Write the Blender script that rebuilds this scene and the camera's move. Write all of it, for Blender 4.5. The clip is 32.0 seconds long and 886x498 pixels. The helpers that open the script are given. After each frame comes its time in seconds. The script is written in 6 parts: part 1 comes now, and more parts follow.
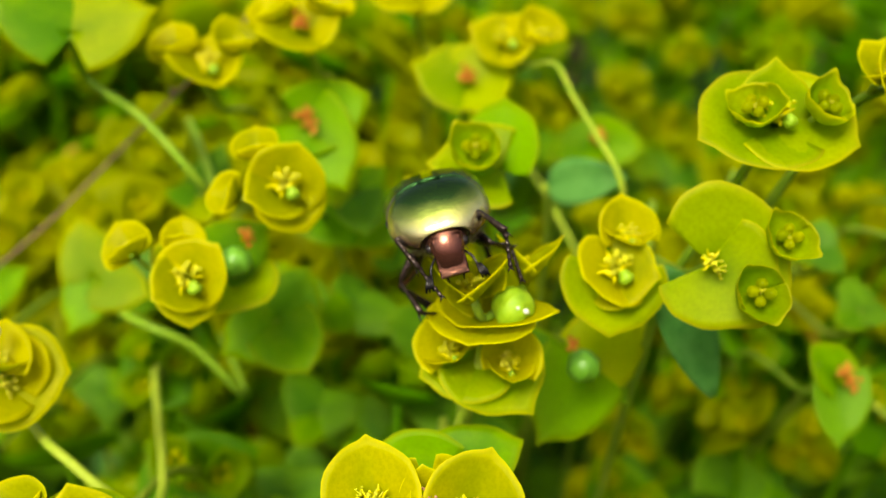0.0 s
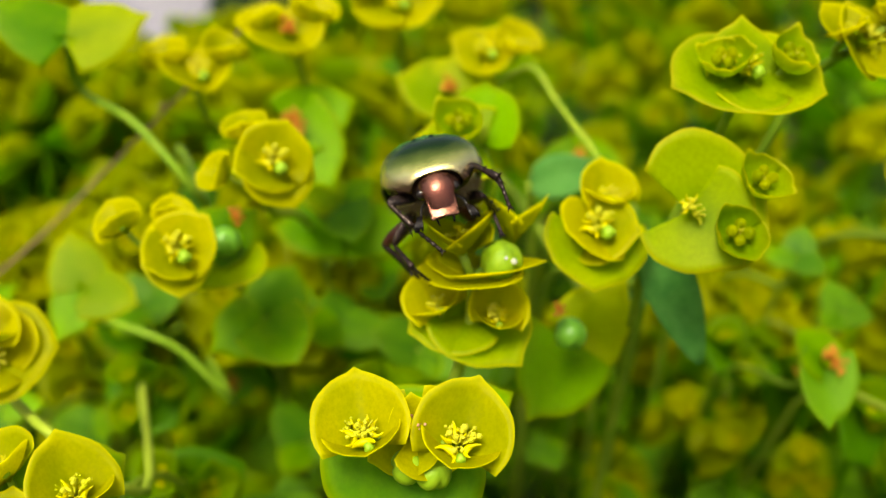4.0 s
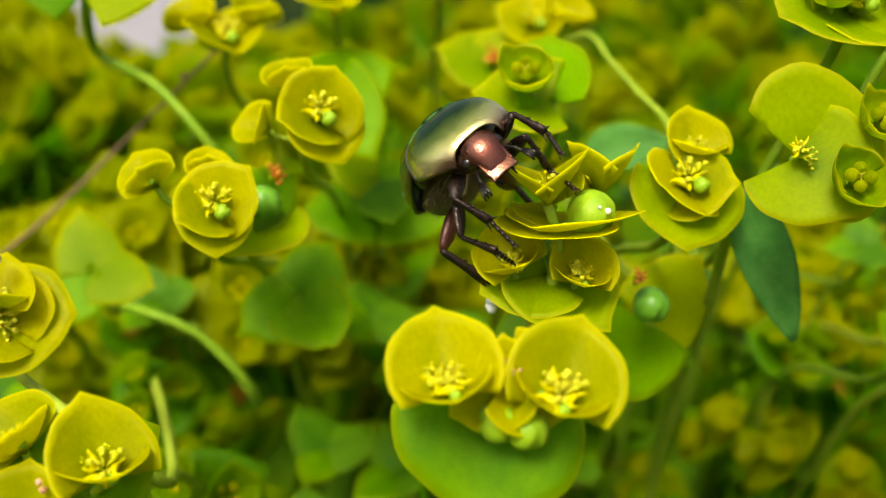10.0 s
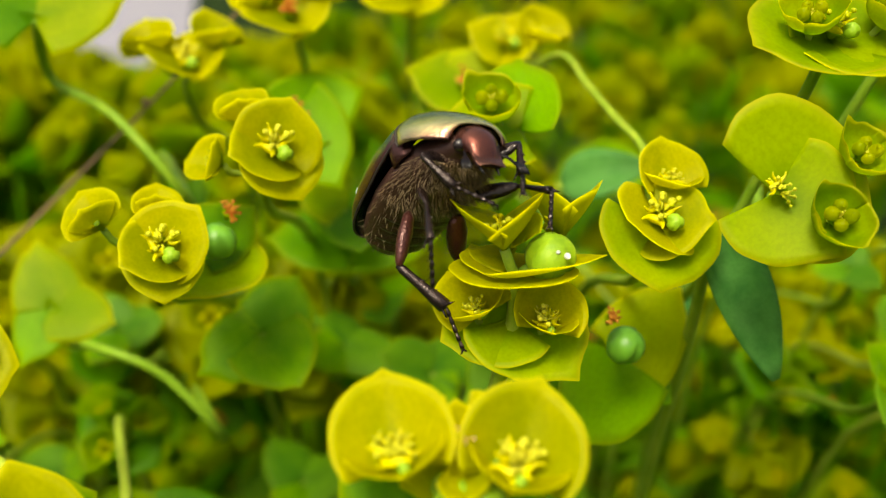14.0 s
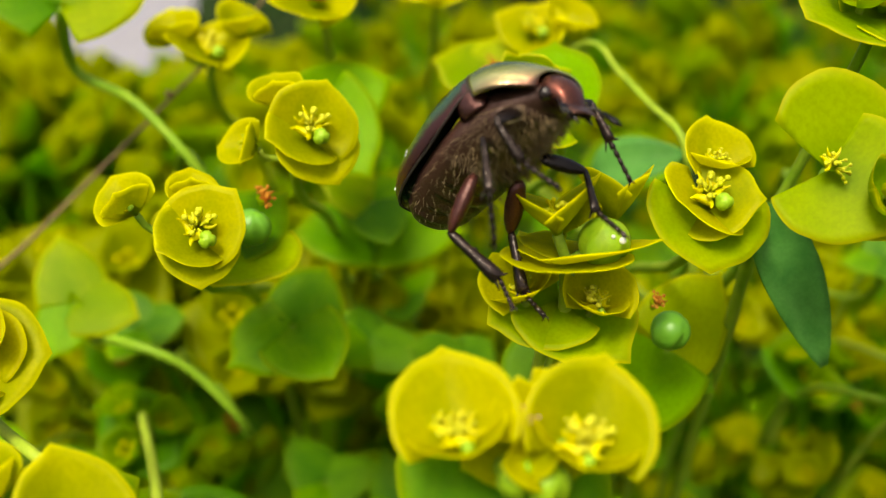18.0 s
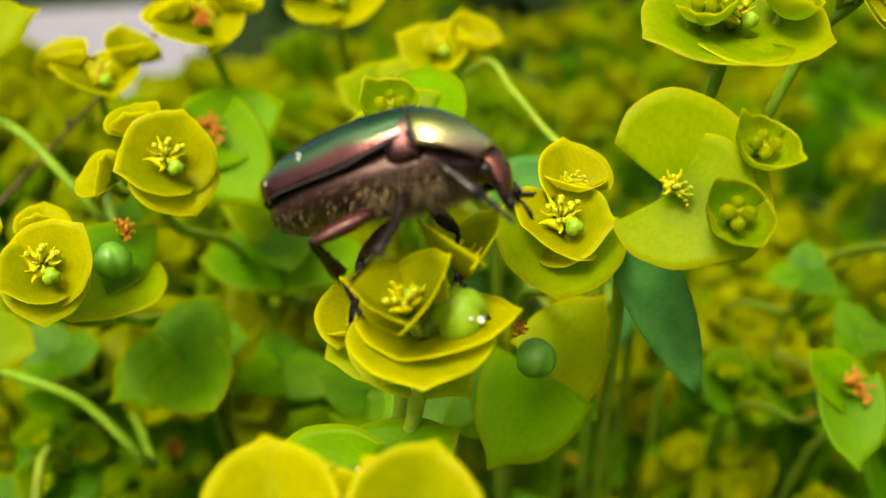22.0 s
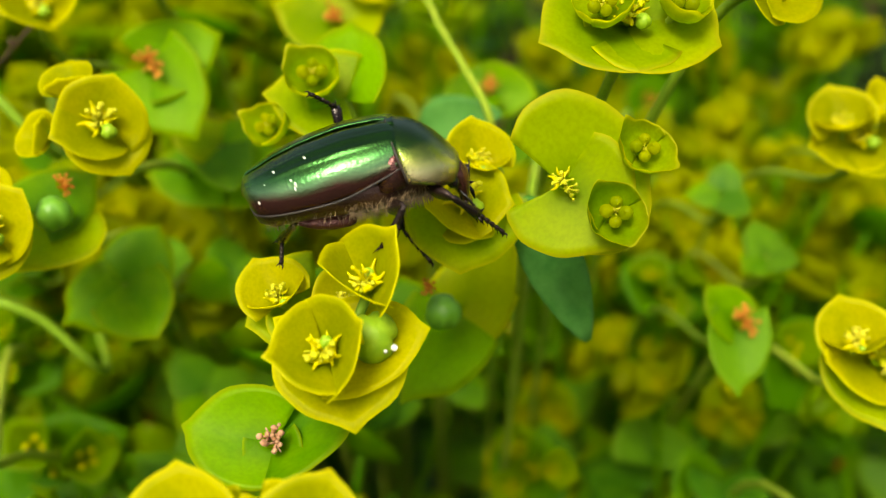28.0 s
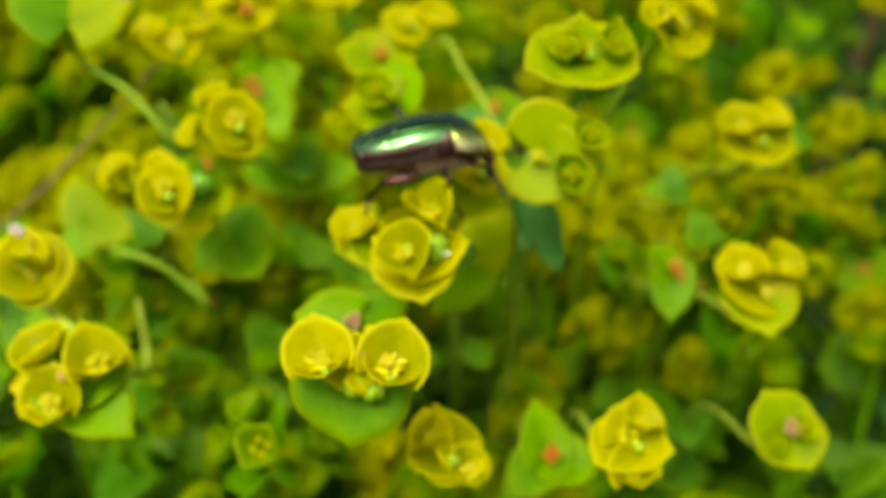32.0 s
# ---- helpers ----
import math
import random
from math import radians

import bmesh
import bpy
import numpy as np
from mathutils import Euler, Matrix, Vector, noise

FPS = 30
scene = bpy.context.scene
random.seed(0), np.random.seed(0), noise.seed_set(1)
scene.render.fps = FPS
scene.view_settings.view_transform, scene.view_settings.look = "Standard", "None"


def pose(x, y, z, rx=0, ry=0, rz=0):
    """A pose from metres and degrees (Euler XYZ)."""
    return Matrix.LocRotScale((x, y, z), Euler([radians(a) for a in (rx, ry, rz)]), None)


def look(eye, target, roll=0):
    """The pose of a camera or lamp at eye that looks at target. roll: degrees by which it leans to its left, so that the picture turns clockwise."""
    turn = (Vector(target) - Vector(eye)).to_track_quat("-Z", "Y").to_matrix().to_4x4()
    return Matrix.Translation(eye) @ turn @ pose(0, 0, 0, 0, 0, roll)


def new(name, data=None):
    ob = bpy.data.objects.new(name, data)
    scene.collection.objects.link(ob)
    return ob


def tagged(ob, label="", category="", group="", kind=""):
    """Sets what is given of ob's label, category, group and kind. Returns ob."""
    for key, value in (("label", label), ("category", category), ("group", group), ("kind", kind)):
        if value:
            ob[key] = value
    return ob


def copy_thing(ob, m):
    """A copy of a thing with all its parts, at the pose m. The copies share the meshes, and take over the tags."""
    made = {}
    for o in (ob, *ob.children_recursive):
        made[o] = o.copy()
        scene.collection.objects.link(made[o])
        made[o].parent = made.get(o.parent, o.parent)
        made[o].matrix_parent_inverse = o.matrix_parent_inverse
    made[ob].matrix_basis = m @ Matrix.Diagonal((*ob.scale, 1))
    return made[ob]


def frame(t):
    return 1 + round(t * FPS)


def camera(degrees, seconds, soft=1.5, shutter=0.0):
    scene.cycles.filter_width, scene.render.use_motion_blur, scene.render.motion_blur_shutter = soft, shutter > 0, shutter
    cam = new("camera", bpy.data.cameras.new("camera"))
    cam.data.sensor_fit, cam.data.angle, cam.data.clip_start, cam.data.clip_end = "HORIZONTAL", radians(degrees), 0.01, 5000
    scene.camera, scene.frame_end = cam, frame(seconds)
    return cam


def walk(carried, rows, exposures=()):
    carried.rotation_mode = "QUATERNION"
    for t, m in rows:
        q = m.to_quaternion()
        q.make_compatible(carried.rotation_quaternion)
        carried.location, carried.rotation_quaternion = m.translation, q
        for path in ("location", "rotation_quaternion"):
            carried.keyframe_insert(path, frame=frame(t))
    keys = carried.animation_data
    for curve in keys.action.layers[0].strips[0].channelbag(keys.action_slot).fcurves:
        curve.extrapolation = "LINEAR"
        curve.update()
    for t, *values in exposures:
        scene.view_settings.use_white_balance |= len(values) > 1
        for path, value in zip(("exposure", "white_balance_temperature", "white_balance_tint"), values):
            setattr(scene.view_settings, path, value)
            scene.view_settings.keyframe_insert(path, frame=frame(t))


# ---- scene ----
MM = 0.001
cam = camera(49.0, 32.0, 1.2)
cam.data.dof.use_dof = True
cam.data.dof.focus_distance = 0.0745
cam.data.dof.aperture_fstop = 22.5
# seconds, place in millimetres, turn in degrees
PATH = [
    (0.0, 0.35, 1.57, 600.89, 61.17, 0.36, 0.04),
    (0.5, -0.96, 3.76, 607.88, 56.05, 0.13, -0.09),
    (1.0, 1.10, 5.06, 609.85, 52.81, -0.08, -0.12),
    (1.5, 0.62, 1.09, 613.66, 52.50, -0.26, -0.16),
    (2.0, 0.27, -3.37, 604.90, 54.95, -0.30, -0.78),
    (2.5, -0.93, -3.20, 596.79, 61.78, -0.11, -0.82),
    (4.5, 0.36, -6.75, 587.35, 68.22, 1.30, -1.31),
    (5.0, -2.33, -4.26, 584.85, 69.08, 1.10, -1.59),
    (5.5, -7.06, 3.39, 581.09, 69.51, 0.92, -2.17),
    (6.0, -1.87, 9.16, 577.91, 69.97, 0.88, -2.09),
    (6.5, -5.17, 5.45, 579.19, 70.09, 0.42, -2.26),
    (7.0, -6.48, 2.42, 579.53, 70.13, 0.60, -2.16),
    (7.5, -6.90, 0.11, 578.50, 70.20, 0.58, -2.02),
    (8.0, -7.96, -2.08, 577.73, 70.38, 0.52, -1.90),
    (8.5, -9.08, -1.97, 577.07, 70.43, 0.41, -2.01),
    (9.0, -9.00, 0.04, 576.18, 70.46, 0.22, -2.08),
    (9.5, -8.27, 1.55, 578.44, 70.13, 0.32, -2.19),
    (10.0, -7.56, 0.94, 577.77, 70.28, 0.45, -2.05),
    (10.5, -7.36, 1.51, 577.50, 70.38, 0.43, -1.95),
    (11.0, -7.96, 3.66, 575.51, 70.11, 0.29, -2.13),
    (11.5, -6.46, 5.17, 577.69, 70.07, 0.57, -2.27),
    (12.0, -4.08, 6.60, 577.27, 70.07, 0.64, -2.12),
    (12.5, -1.86, 5.12, 580.13, 69.97, 0.92, -2.13),
    (13.0, -4.52, 4.11, 580.33, 70.21, 0.94, -2.28),
    (13.5, -4.27, 5.22, 580.19, 70.18, 0.99, -2.29),
    (15.5, -4.69, 6.69, 577.22, 70.95, 1.09, -2.73),
    (16.0, -7.27, 5.47, 577.86, 70.94, 1.22, -2.61),
    (16.5, -8.30, 5.09, 577.78, 70.87, 1.37, -2.12),
    (17.0, -8.40, 5.49, 578.38, 71.08, 1.26, -2.61),
    (17.5, -8.79, 5.71, 577.18, 71.07, 1.53, -1.91),
    (18.0, -7.83, 7.16, 576.69, 71.03, 1.32, -2.56),
    (18.5, -4.37, 10.20, 577.59, 70.94, 1.23, -2.70),
    (19.0, 2.03, 11.02, 578.68, 71.17, 1.69, -2.15),
    (19.5, 4.88, 12.06, 577.56, 71.37, 2.05, -1.93),
    (20.0, 4.95, 11.49, 577.80, 71.36, 2.14, -2.15),
    (20.5, 5.11, 11.49, 578.67, 71.48, 2.31, -2.10),
    (21.0, 4.94, 11.56, 578.09, 71.43, 2.45, -2.00),
    (21.5, 6.35, 10.81, 576.08, 71.71, 2.56, -2.03),
    (22.0, 5.54, 8.83, 577.13, 71.63, 2.79, -2.03),
    (22.5, 5.10, 7.28, 579.17, 71.52, 2.81, -2.30),
    (23.0, 4.81, 5.50, 581.02, 71.48, 2.83, -2.44),
    (23.5, 8.78, 2.82, 582.41, 71.35, 2.89, -1.92),
    (24.0, 9.73, -1.03, 583.73, 71.24, 2.69, -2.09),
    (24.5, 8.14, -1.85, 582.95, 70.74, 2.54, -2.22),
    (25.0, 9.80, 1.01, 592.58, 67.21, 2.61, -2.20),
    (25.5, 8.01, 3.55, 598.20, 62.31, 2.15, -2.63),
    (26.0, 10.42, 1.41, 602.55, 59.32, 1.59, -2.18),
    (26.5, 13.08, -0.05, 603.06, 58.70, 1.69, -2.02),
    (28.5, 9.71, 12.68, 587.50, 61.69, 0.98, -3.14),
    (29.0, 6.91, 19.00, 586.37, 61.81, 0.57, -3.43),
    (29.5, 7.36, 21.31, 585.46, 61.71, 0.47, -3.51),
    (30.0, 6.77, 14.82, 586.88, 61.95, 0.70, -3.04),
    (30.5, 7.76, 7.46, 590.53, 62.20, 0.88, -2.87),
    (31.0, 7.81, -1.07, 591.88, 62.44, 1.21, -2.92),
    (31.5, 6.89, -16.53, 597.47, 62.87, 1.11, -2.58),
    (32.0, 8.29, -36.07, 601.97, 63.57, 1.42, -2.30),
]
walk(cam, [(t, pose(x * MM, y * MM, z * MM, rx, ry, rz)) for t, x, y, z, rx, ry, rz in PATH], [(0, 0.46, 7300, 0), (32, 0.46, 7300, 0)])

# ---- world and sun ----
world = bpy.data.worlds.new("sky")
scene.world = world
world.use_nodes = True
wn = world.node_tree
sky = wn.nodes.new("ShaderNodeTexSky")
sky.sky_type = "NISHITA"
sky.sun_disc = False
sky.sun_elevation = radians(62)
sky.sun_rotation = radians(200)
sky.dust_density = 8.0
sky.air_density = 0.7
sky.ozone_density = 0.5
wn.links.new(sky.outputs[0], wn.nodes["Background"].inputs[0])
wn.nodes["Background"].inputs[1].default_value = 0.15
sun = new("sun", bpy.data.lights.new("sun", "SUN"))
sun.data.energy = 2.6
sun.data.angle = radians(18)
sun.data.color = (1.0, 0.96, 0.88)
sun.matrix_world = look((-0.45, -0.95, 1.35), (0, 0, 0))


# ---- materials ----
def nodes_of(name):
    m = bpy.data.materials.new(name)
    m.use_nodes = True
    nt = m.node_tree
    return m, nt, nt.nodes["Principled BSDF"], nt.nodes["Material Output"]


def ramp(nt, fac, stops):
    r = nt.nodes.new("ShaderNodeValToRGB")
    el = r.color_ramp.elements
    el[0].position, el[0].color = stops[0][0], (*stops[0][1], 1)
    el[1].position, el[1].color = stops[-1][0], (*stops[-1][1], 1)
    for p, c in stops[1:-1]:
        e = el.new(p)
        e.color = (*c, 1)
    nt.links.new(fac, r.inputs[0])
    return r.outputs[0]


def noise_tex(nt, scale, detail=3.0, rough=0.55, coord="Object"):
    tc = nt.nodes.new("ShaderNodeTexCoord")
    n = nt.nodes.new("ShaderNodeTexNoise")
    n.inputs["Scale"].default_value, n.inputs["Detail"].default_value, n.inputs["Roughness"].default_value = scale, detail, rough
    nt.links.new(tc.outputs[coord], n.inputs["Vector"])
    return n.outputs["Fac"]


def mixcol(nt, fac, a, b, mode="MIX"):
    m = nt.nodes.new("ShaderNodeMix")
    m.data_type, m.blend_type = "RGBA", mode
    for sock, v in ((m.inputs[0], fac), (m.inputs[6], a), (m.inputs[7], b)):
        if isinstance(v, (int, float)):
            sock.default_value = v
        elif isinstance(v, tuple):
            sock.default_value = (*v, 1)
        else:
            nt.links.new(v, sock)
    return m.outputs[2]


def bump(nt, bsdf, height, strength, distance):
    b = nt.nodes.new("ShaderNodeBump")
    b.inputs["Strength"].default_value, b.inputs["Distance"].default_value = strength, distance
    nt.links.new(height, b.inputs["Height"])
    nt.links.new(b.outputs[0], bsdf.inputs["Normal"])


def leafy(name, dark, light, through_light=0.4, rough=0.45, scale=350.0, margin=None, heart=None):
    """A thin plant tissue: mottled colour, a soft gloss and light let through."""
    m, nt, bsdf, out = nodes_of(name)
    big = noise_tex(nt, scale, 2.0)
    fine = noise_tex(nt, scale * 9, 3.0)
    info = nt.nodes.new("ShaderNodeObjectInfo")
    mixed = nt.nodes.new("ShaderNodeMath")
    mixed.operation = "ADD"
    half = nt.nodes.new("ShaderNodeMath")
    half.operation = "MULTIPLY_ADD"
    half.inputs[1].default_value, half.inputs[2].default_value = 0.5, -0.25
    nt.links.new(info.outputs["Random"], half.inputs[0])
    nt.links.new(big, mixed.inputs[0])
    nt.links.new(half.outputs[0], mixed.inputs[1])
    col = ramp(nt, mixed.outputs[0], [(0.28, dark), (0.72, light)])
    spots = ramp(nt, fine, [(0.32, (0.86, 0.88, 0.86)), (0.62, (1.0, 1.0, 1.0))])
    col = mixcol(nt, 1.0, col, spots, "MULTIPLY")
    if margin:
        at = nt.nodes.new("ShaderNodeAttribute")
        at.attribute_name = "rim"
        k = ramp(nt, at.outputs["Fac"], [(0.0, (0.0, 0.0, 0.0)), (0.80, (0.10, 0.10, 0.10)), (0.93, (0.35, 0.35, 0.35)), (1.0, (1.0, 1.0, 1.0))])
        col = mixcol(nt, k, col, margin)
        h = ramp(nt, at.outputs["Fac"], [(0.02, (0.35, 0.35, 0.35)), (0.45, (0.0, 0.0, 0.0))])
        col = mixcol(nt, h, col, heart)
    nt.links.new(col, bsdf.inputs["Base Color"])
    bsdf.inputs["Roughness"].default_value = rough
    bsdf.inputs["Specular IOR Level"].default_value = 0.12
    bump(nt, bsdf, fine, 0.12, 0.00006)
    tr = nt.nodes.new("ShaderNodeBsdfTranslucent")
    nt.links.new(mixcol(nt, 1.0, col, (1.24, 1.24, 1.0), "MULTIPLY"), tr.inputs["Color"])
    mx = nt.nodes.new("ShaderNodeMixShader")
    mx.inputs[0].default_value = through_light
    nt.links.new(bsdf.outputs[0], mx.inputs[1])
    nt.links.new(tr.outputs[0], mx.inputs[2])
    nt.links.new(mx.outputs[0], out.inputs[0])
    return m


def plain(name, dark, light, rough=0.5, metal=0.0, scale=400.0, relief=0.3, depth=0.00005, spec=0.5):
    m, nt, bsdf, out = nodes_of(name)
    n = noise_tex(nt, scale, 4.0)
    nt.links.new(ramp(nt, n, [(0.3, dark), (0.7, light)]), bsdf.inputs["Base Color"])
    bsdf.inputs["Roughness"].default_value = rough
    bsdf.inputs["Metallic"].default_value = metal
    bsdf.inputs["Specular IOR Level"].default_value = spec
    bump(nt, bsdf, noise_tex(nt, scale * 4, 3.0), relief, depth)
    return m


YELLOW = leafy("yellow bract", (0.40, 0.44, 0.002), (0.61, 0.58, 0.003), 0.68, margin=(0.80, 0.76, 0.02), heart=(0.26, 0.36, 0.004))
LIME = leafy("yellow-green bract", (0.30, 0.46, 0.003), (0.51, 0.60, 0.004), 0.68, margin=(0.70, 0.68, 0.02), heart=(0.15, 0.30, 0.004))
GREEN = leafy("green bract", (0.13, 0.36, 0.003), (0.28, 0.53, 0.004), 0.64, margin=(0.42, 0.52, 0.01), heart=(0.08, 0.22, 0.004))
OLIVE = leafy("olive-lime bract", (0.26, 0.43, 0.003), (0.45, 0.57, 0.004), 0.68, margin=(0.62, 0.60, 0.02), heart=(0.10, 0.24, 0.004))
LEAF = leafy("green leaf", (0.07, 0.22, 0.006), (0.17, 0.37, 0.010), 0.5, margin=(0.24, 0.42, 0.01), heart=(0.06, 0.20, 0.006))
BLUEGREEN = leafy("blue-green leaf", (0.075, 0.27, 0.045), (0.15, 0.39, 0.08), 0.5, 0.4)
STEM = leafy("stem", (0.20, 0.34, 0.02), (0.36, 0.46, 0.04), 0.15, 0.4)
GLAND = leafy("gland", (0.60, 0.54, 0.006), (0.76, 0.68, 0.012), 0.25, 0.35, 900)
STAMEN = leafy("pale stamens", (0.48, 0.50, 0.006), (0.72, 0.67, 0.05), 0.2, 0.35, 900)
FRUIT = plain("fruit", (0.19, 0.34, 0.010), (0.30, 0.45, 0.016), 0.5, 0.0, 700, 0.6, 0.0001, 0.3)
DARKFRUIT = plain("dark fruit", (0.09, 0.26, 0.015), (0.15, 0.36, 0.025), 0.4, 0.0, 500, 0.4, 0.00008)
ORANGE = leafy("withered gland", (0.50, 0.15, 0.015), (0.78, 0.36, 0.05), 0.2, 0.6, 900)
BROWN = plain("dry brown stalk", (0.12, 0.07, 0.03), (0.22, 0.14, 0.06), 0.8, 0.0, 300)
WITHERED = plain("withered centre", (0.30, 0.12, 0.05), (0.60, 0.36, 0.22), 0.8, 0.0, 900)
# white colour at half transmission stands in for the drops' sky glint
WATER = plain("dew", (0.95, 0.95, 0.95), (1, 1, 1), 0.02, 0.0, 10, 0.0)
WATER.node_tree.nodes["Principled BSDF"].inputs["Transmission Weight"].default_value = 0.45
WATER.node_tree.nodes["Principled BSDF"].inputs["IOR"].default_value = 1.33
FLUFF = plain("white fluff", (0.70, 0.70, 0.70), (0.85, 0.85, 0.85), 0.6, 0.0, 800)


# ---- mesh builders ----
def mesh_from(name, verts, faces, material, smooth=True):
    me = bpy.data.meshes.new(name)
    me.from_pydata([(x * MM, y * MM, z * MM) for x, y, z in verts], [], faces)
    me.update()
    if smooth:
        me.shade_smooth()
    me.materials.append(material)
    return me


def part(name, me, parent, m=None, label=""):
    ob = new(name, me)
    ob.parent = parent
    if m is not None:
        ob.matrix_basis = m
    if label:
        ob["label"] = label
    return ob


def sheet(rows_of_points, thickness):
    """A closed thin sheet: a grid of points and the same grid pushed down by the thickness."""
    nr, nc = len(rows_of_points), len(rows_of_points[0])
    top = [p for row in rows_of_points for p in row]
    verts = top + [(x, y, z - thickness) for x, y, z in top]
    faces, o = [], nr * nc
    for i in range(nr - 1):
        for j in range(nc - 1):
            a, b, c, d = i * nc + j, i * nc + j + 1, (i + 1) * nc + j + 1, (i + 1) * nc + j
            faces.append((d, c, b, a))
            faces.append((a + o, b + o, c + o, d + o))
    rim = [j for j in range(nc)] + [i * nc + nc - 1 for i in range(1, nr)] + [(nr - 1) * nc + j for j in range(nc - 2, -1, -1)] + [i * nc for i in range(nr - 2, 0, -1)]
    for k in range(len(rim)):
        a, b = rim[k], rim[(k + 1) % len(rim)]
        faces.append((a, b, b + o, a + o))
    return verts, faces


def bract_points(length, width, cup=0.35, droop=0.0, spread=108.0, tip=0.16, wave=0.0, seed=0, nr=7, nc=27, fold=0.05):
    """A broad ovate bract: base at the origin, out along x, with a small point at its tip."""
    rnd = random.Random(seed)
    ph, skew = rnd.uniform(0, 6.28), rnd.uniform(-0.08, 0.08)
    out = []
    for i in range(nr):
        s = (i / (nr - 1)) ** 0.85 if i else 0.03
        row = []
        for j in range(nc):
            q = 2 * j / (nc - 1) - 1
            phi = radians(spread) * q
            r = 0.68 + 0.28 * math.cos(phi * 0.85) + 0.03 * math.exp(-(q / 0.20) ** 2) + tip * math.exp(-(q / 0.06) ** 2) * s * s
            r *= s * (1 + 0.035 * math.sin(3 * phi + ph) + 0.008 * math.sin(11 * phi + 2 * ph) * s)
            x, y = r * math.cos(phi + skew) * length, r * math.sin(phi + skew) * width
            z = cup * (s ** 2.0) * length * (0.40 + 0.60 * abs(math.sin(phi))) - droop * s * s * length
            z += fold * length * abs(q) ** 0.7 * s + wave * length * math.sin(5 * phi + ph) * s ** 3 + 0.03 * length * math.sin(2.3 * phi + ph) * s * s
            z += tip * 0.5 * length * math.exp(-(q / 0.08) ** 2) * s ** 4
            row.append((x, y, z))
        out.append(row)
    return out


def leaf_points(length, width, bend=0.2, fold=0.15, nr=11, nc=7):
    """A lance-shaped leaf along x with a blunt end."""
    out = []
    for i in range(nr):
        s = i / (nr - 1)
        w = width * (math.sin(math.pi * min(1.0, s ** 0.75 * 0.93 + 0.05))) ** 0.75
        row = []
        for j in range(nc):
            q = 2 * j / (nc - 1) - 1
            row.append((s * length, q * w / 2, fold * abs(q) * w - bend * s * s * length))
        out.append(row)
    return out


def lathe(profile, seg=12, at=(0, 0, 0)):
    """A turned body round z from (radius, height) pairs."""
    verts, faces = [], []
    for r, z in profile:
        for k in range(seg):
            a = 2 * math.pi * k / seg
            verts.append((at[0] + r * math.cos(a), at[1] + r * math.sin(a), at[2] + z))
    for i in range(len(profile) - 1):
        for k in range(seg):
            a, b = i * seg + k, i * seg + (k + 1) % seg
            faces.append((a, b, b + seg, a + seg))
    faces.append(tuple(range(seg - 1, -1, -1)))
    faces.append(tuple(range((len(profile) - 1) * seg, len(profile) * seg)))
    return verts, faces


def tube(points, radii, seg=8):
    """A tube along a line of points."""
    pts = [Vector(p) for p in points]
    verts, faces = [], []
    side = None
    for i, p in enumerate(pts):
        way = (pts[min(i + 1, len(pts) - 1)] - pts[max(i - 1, 0)]).normalized()
        if side is None:
            side = way.orthogonal().normalized()
        side = (side - way * side.dot(way)).normalized()
        other = way.cross(side)
        r = radii[i] if isinstance(radii, (list, tuple)) else radii
        for k in range(seg):
            a = 2 * math.pi * k / seg
            verts.append(tuple(p + r * (math.cos(a) * side + math.sin(a) * other)))
    for i in range(len(pts) - 1):
        for k in range(seg):
            a, b = i * seg + k, i * seg + (k + 1) % seg
            faces.append((a, b, b + seg, a + seg))
    faces.append(tuple(range(seg - 1, -1, -1)))
    faces.append(tuple(range((len(pts) - 1) * seg, len(pts) * seg)))
    return verts, faces


def curve_points(controls, steps=6):
    """A smooth line through the controls (Catmull-Rom)."""
    c = [Vector(p) for p in controls]
    c = [2 * c[0] - c[1]] + c + [2 * c[-1] - c[-2]]
    out = []
    for i in range(1, len(c) - 2):
        for k in range(steps):
            t = k / steps
            a, b, d, e = c[i - 1], c[i], c[i + 1], c[i + 2]
            out.append(0.5 * (2 * b + (d - a) * t + (2 * a - 5 * b + 4 * d - e) * t * t + (3 * b - a - 3 * d + e) * t ** 3))
    return out + [c[-2]]


def joined(pieces):
    """Several (verts, faces, matrix) in one list, millimetres."""
    verts, faces = [], []
    for v, f, m in pieces:
        o = len(verts)
        verts += [tuple(m @ Vector(p)) for p in v] if m is not None else list(v)
        faces += [tuple(i + o for i in face) for face in f]
    return verts, faces


def ball(r, seg=10, squash=1.0):
    n = seg // 2 + 1
    prof = [(max(0.02 * r, r * math.sin(math.pi * i / n)), -r * squash * math.cos(math.pi * i / n)) for i in range(n + 1)]
    return lathe(prof, seg)


def turn(rx=0, ry=0, rz=0, at=(0, 0, 0), s=1.0):
    return Matrix.LocRotScale(at, Euler([radians(a) for a in (rx, ry, rz)]), (s, s, s))


# shared meshes; unit heads are about 5 mm bracts and are scaled where they are used
BRACTS = {}


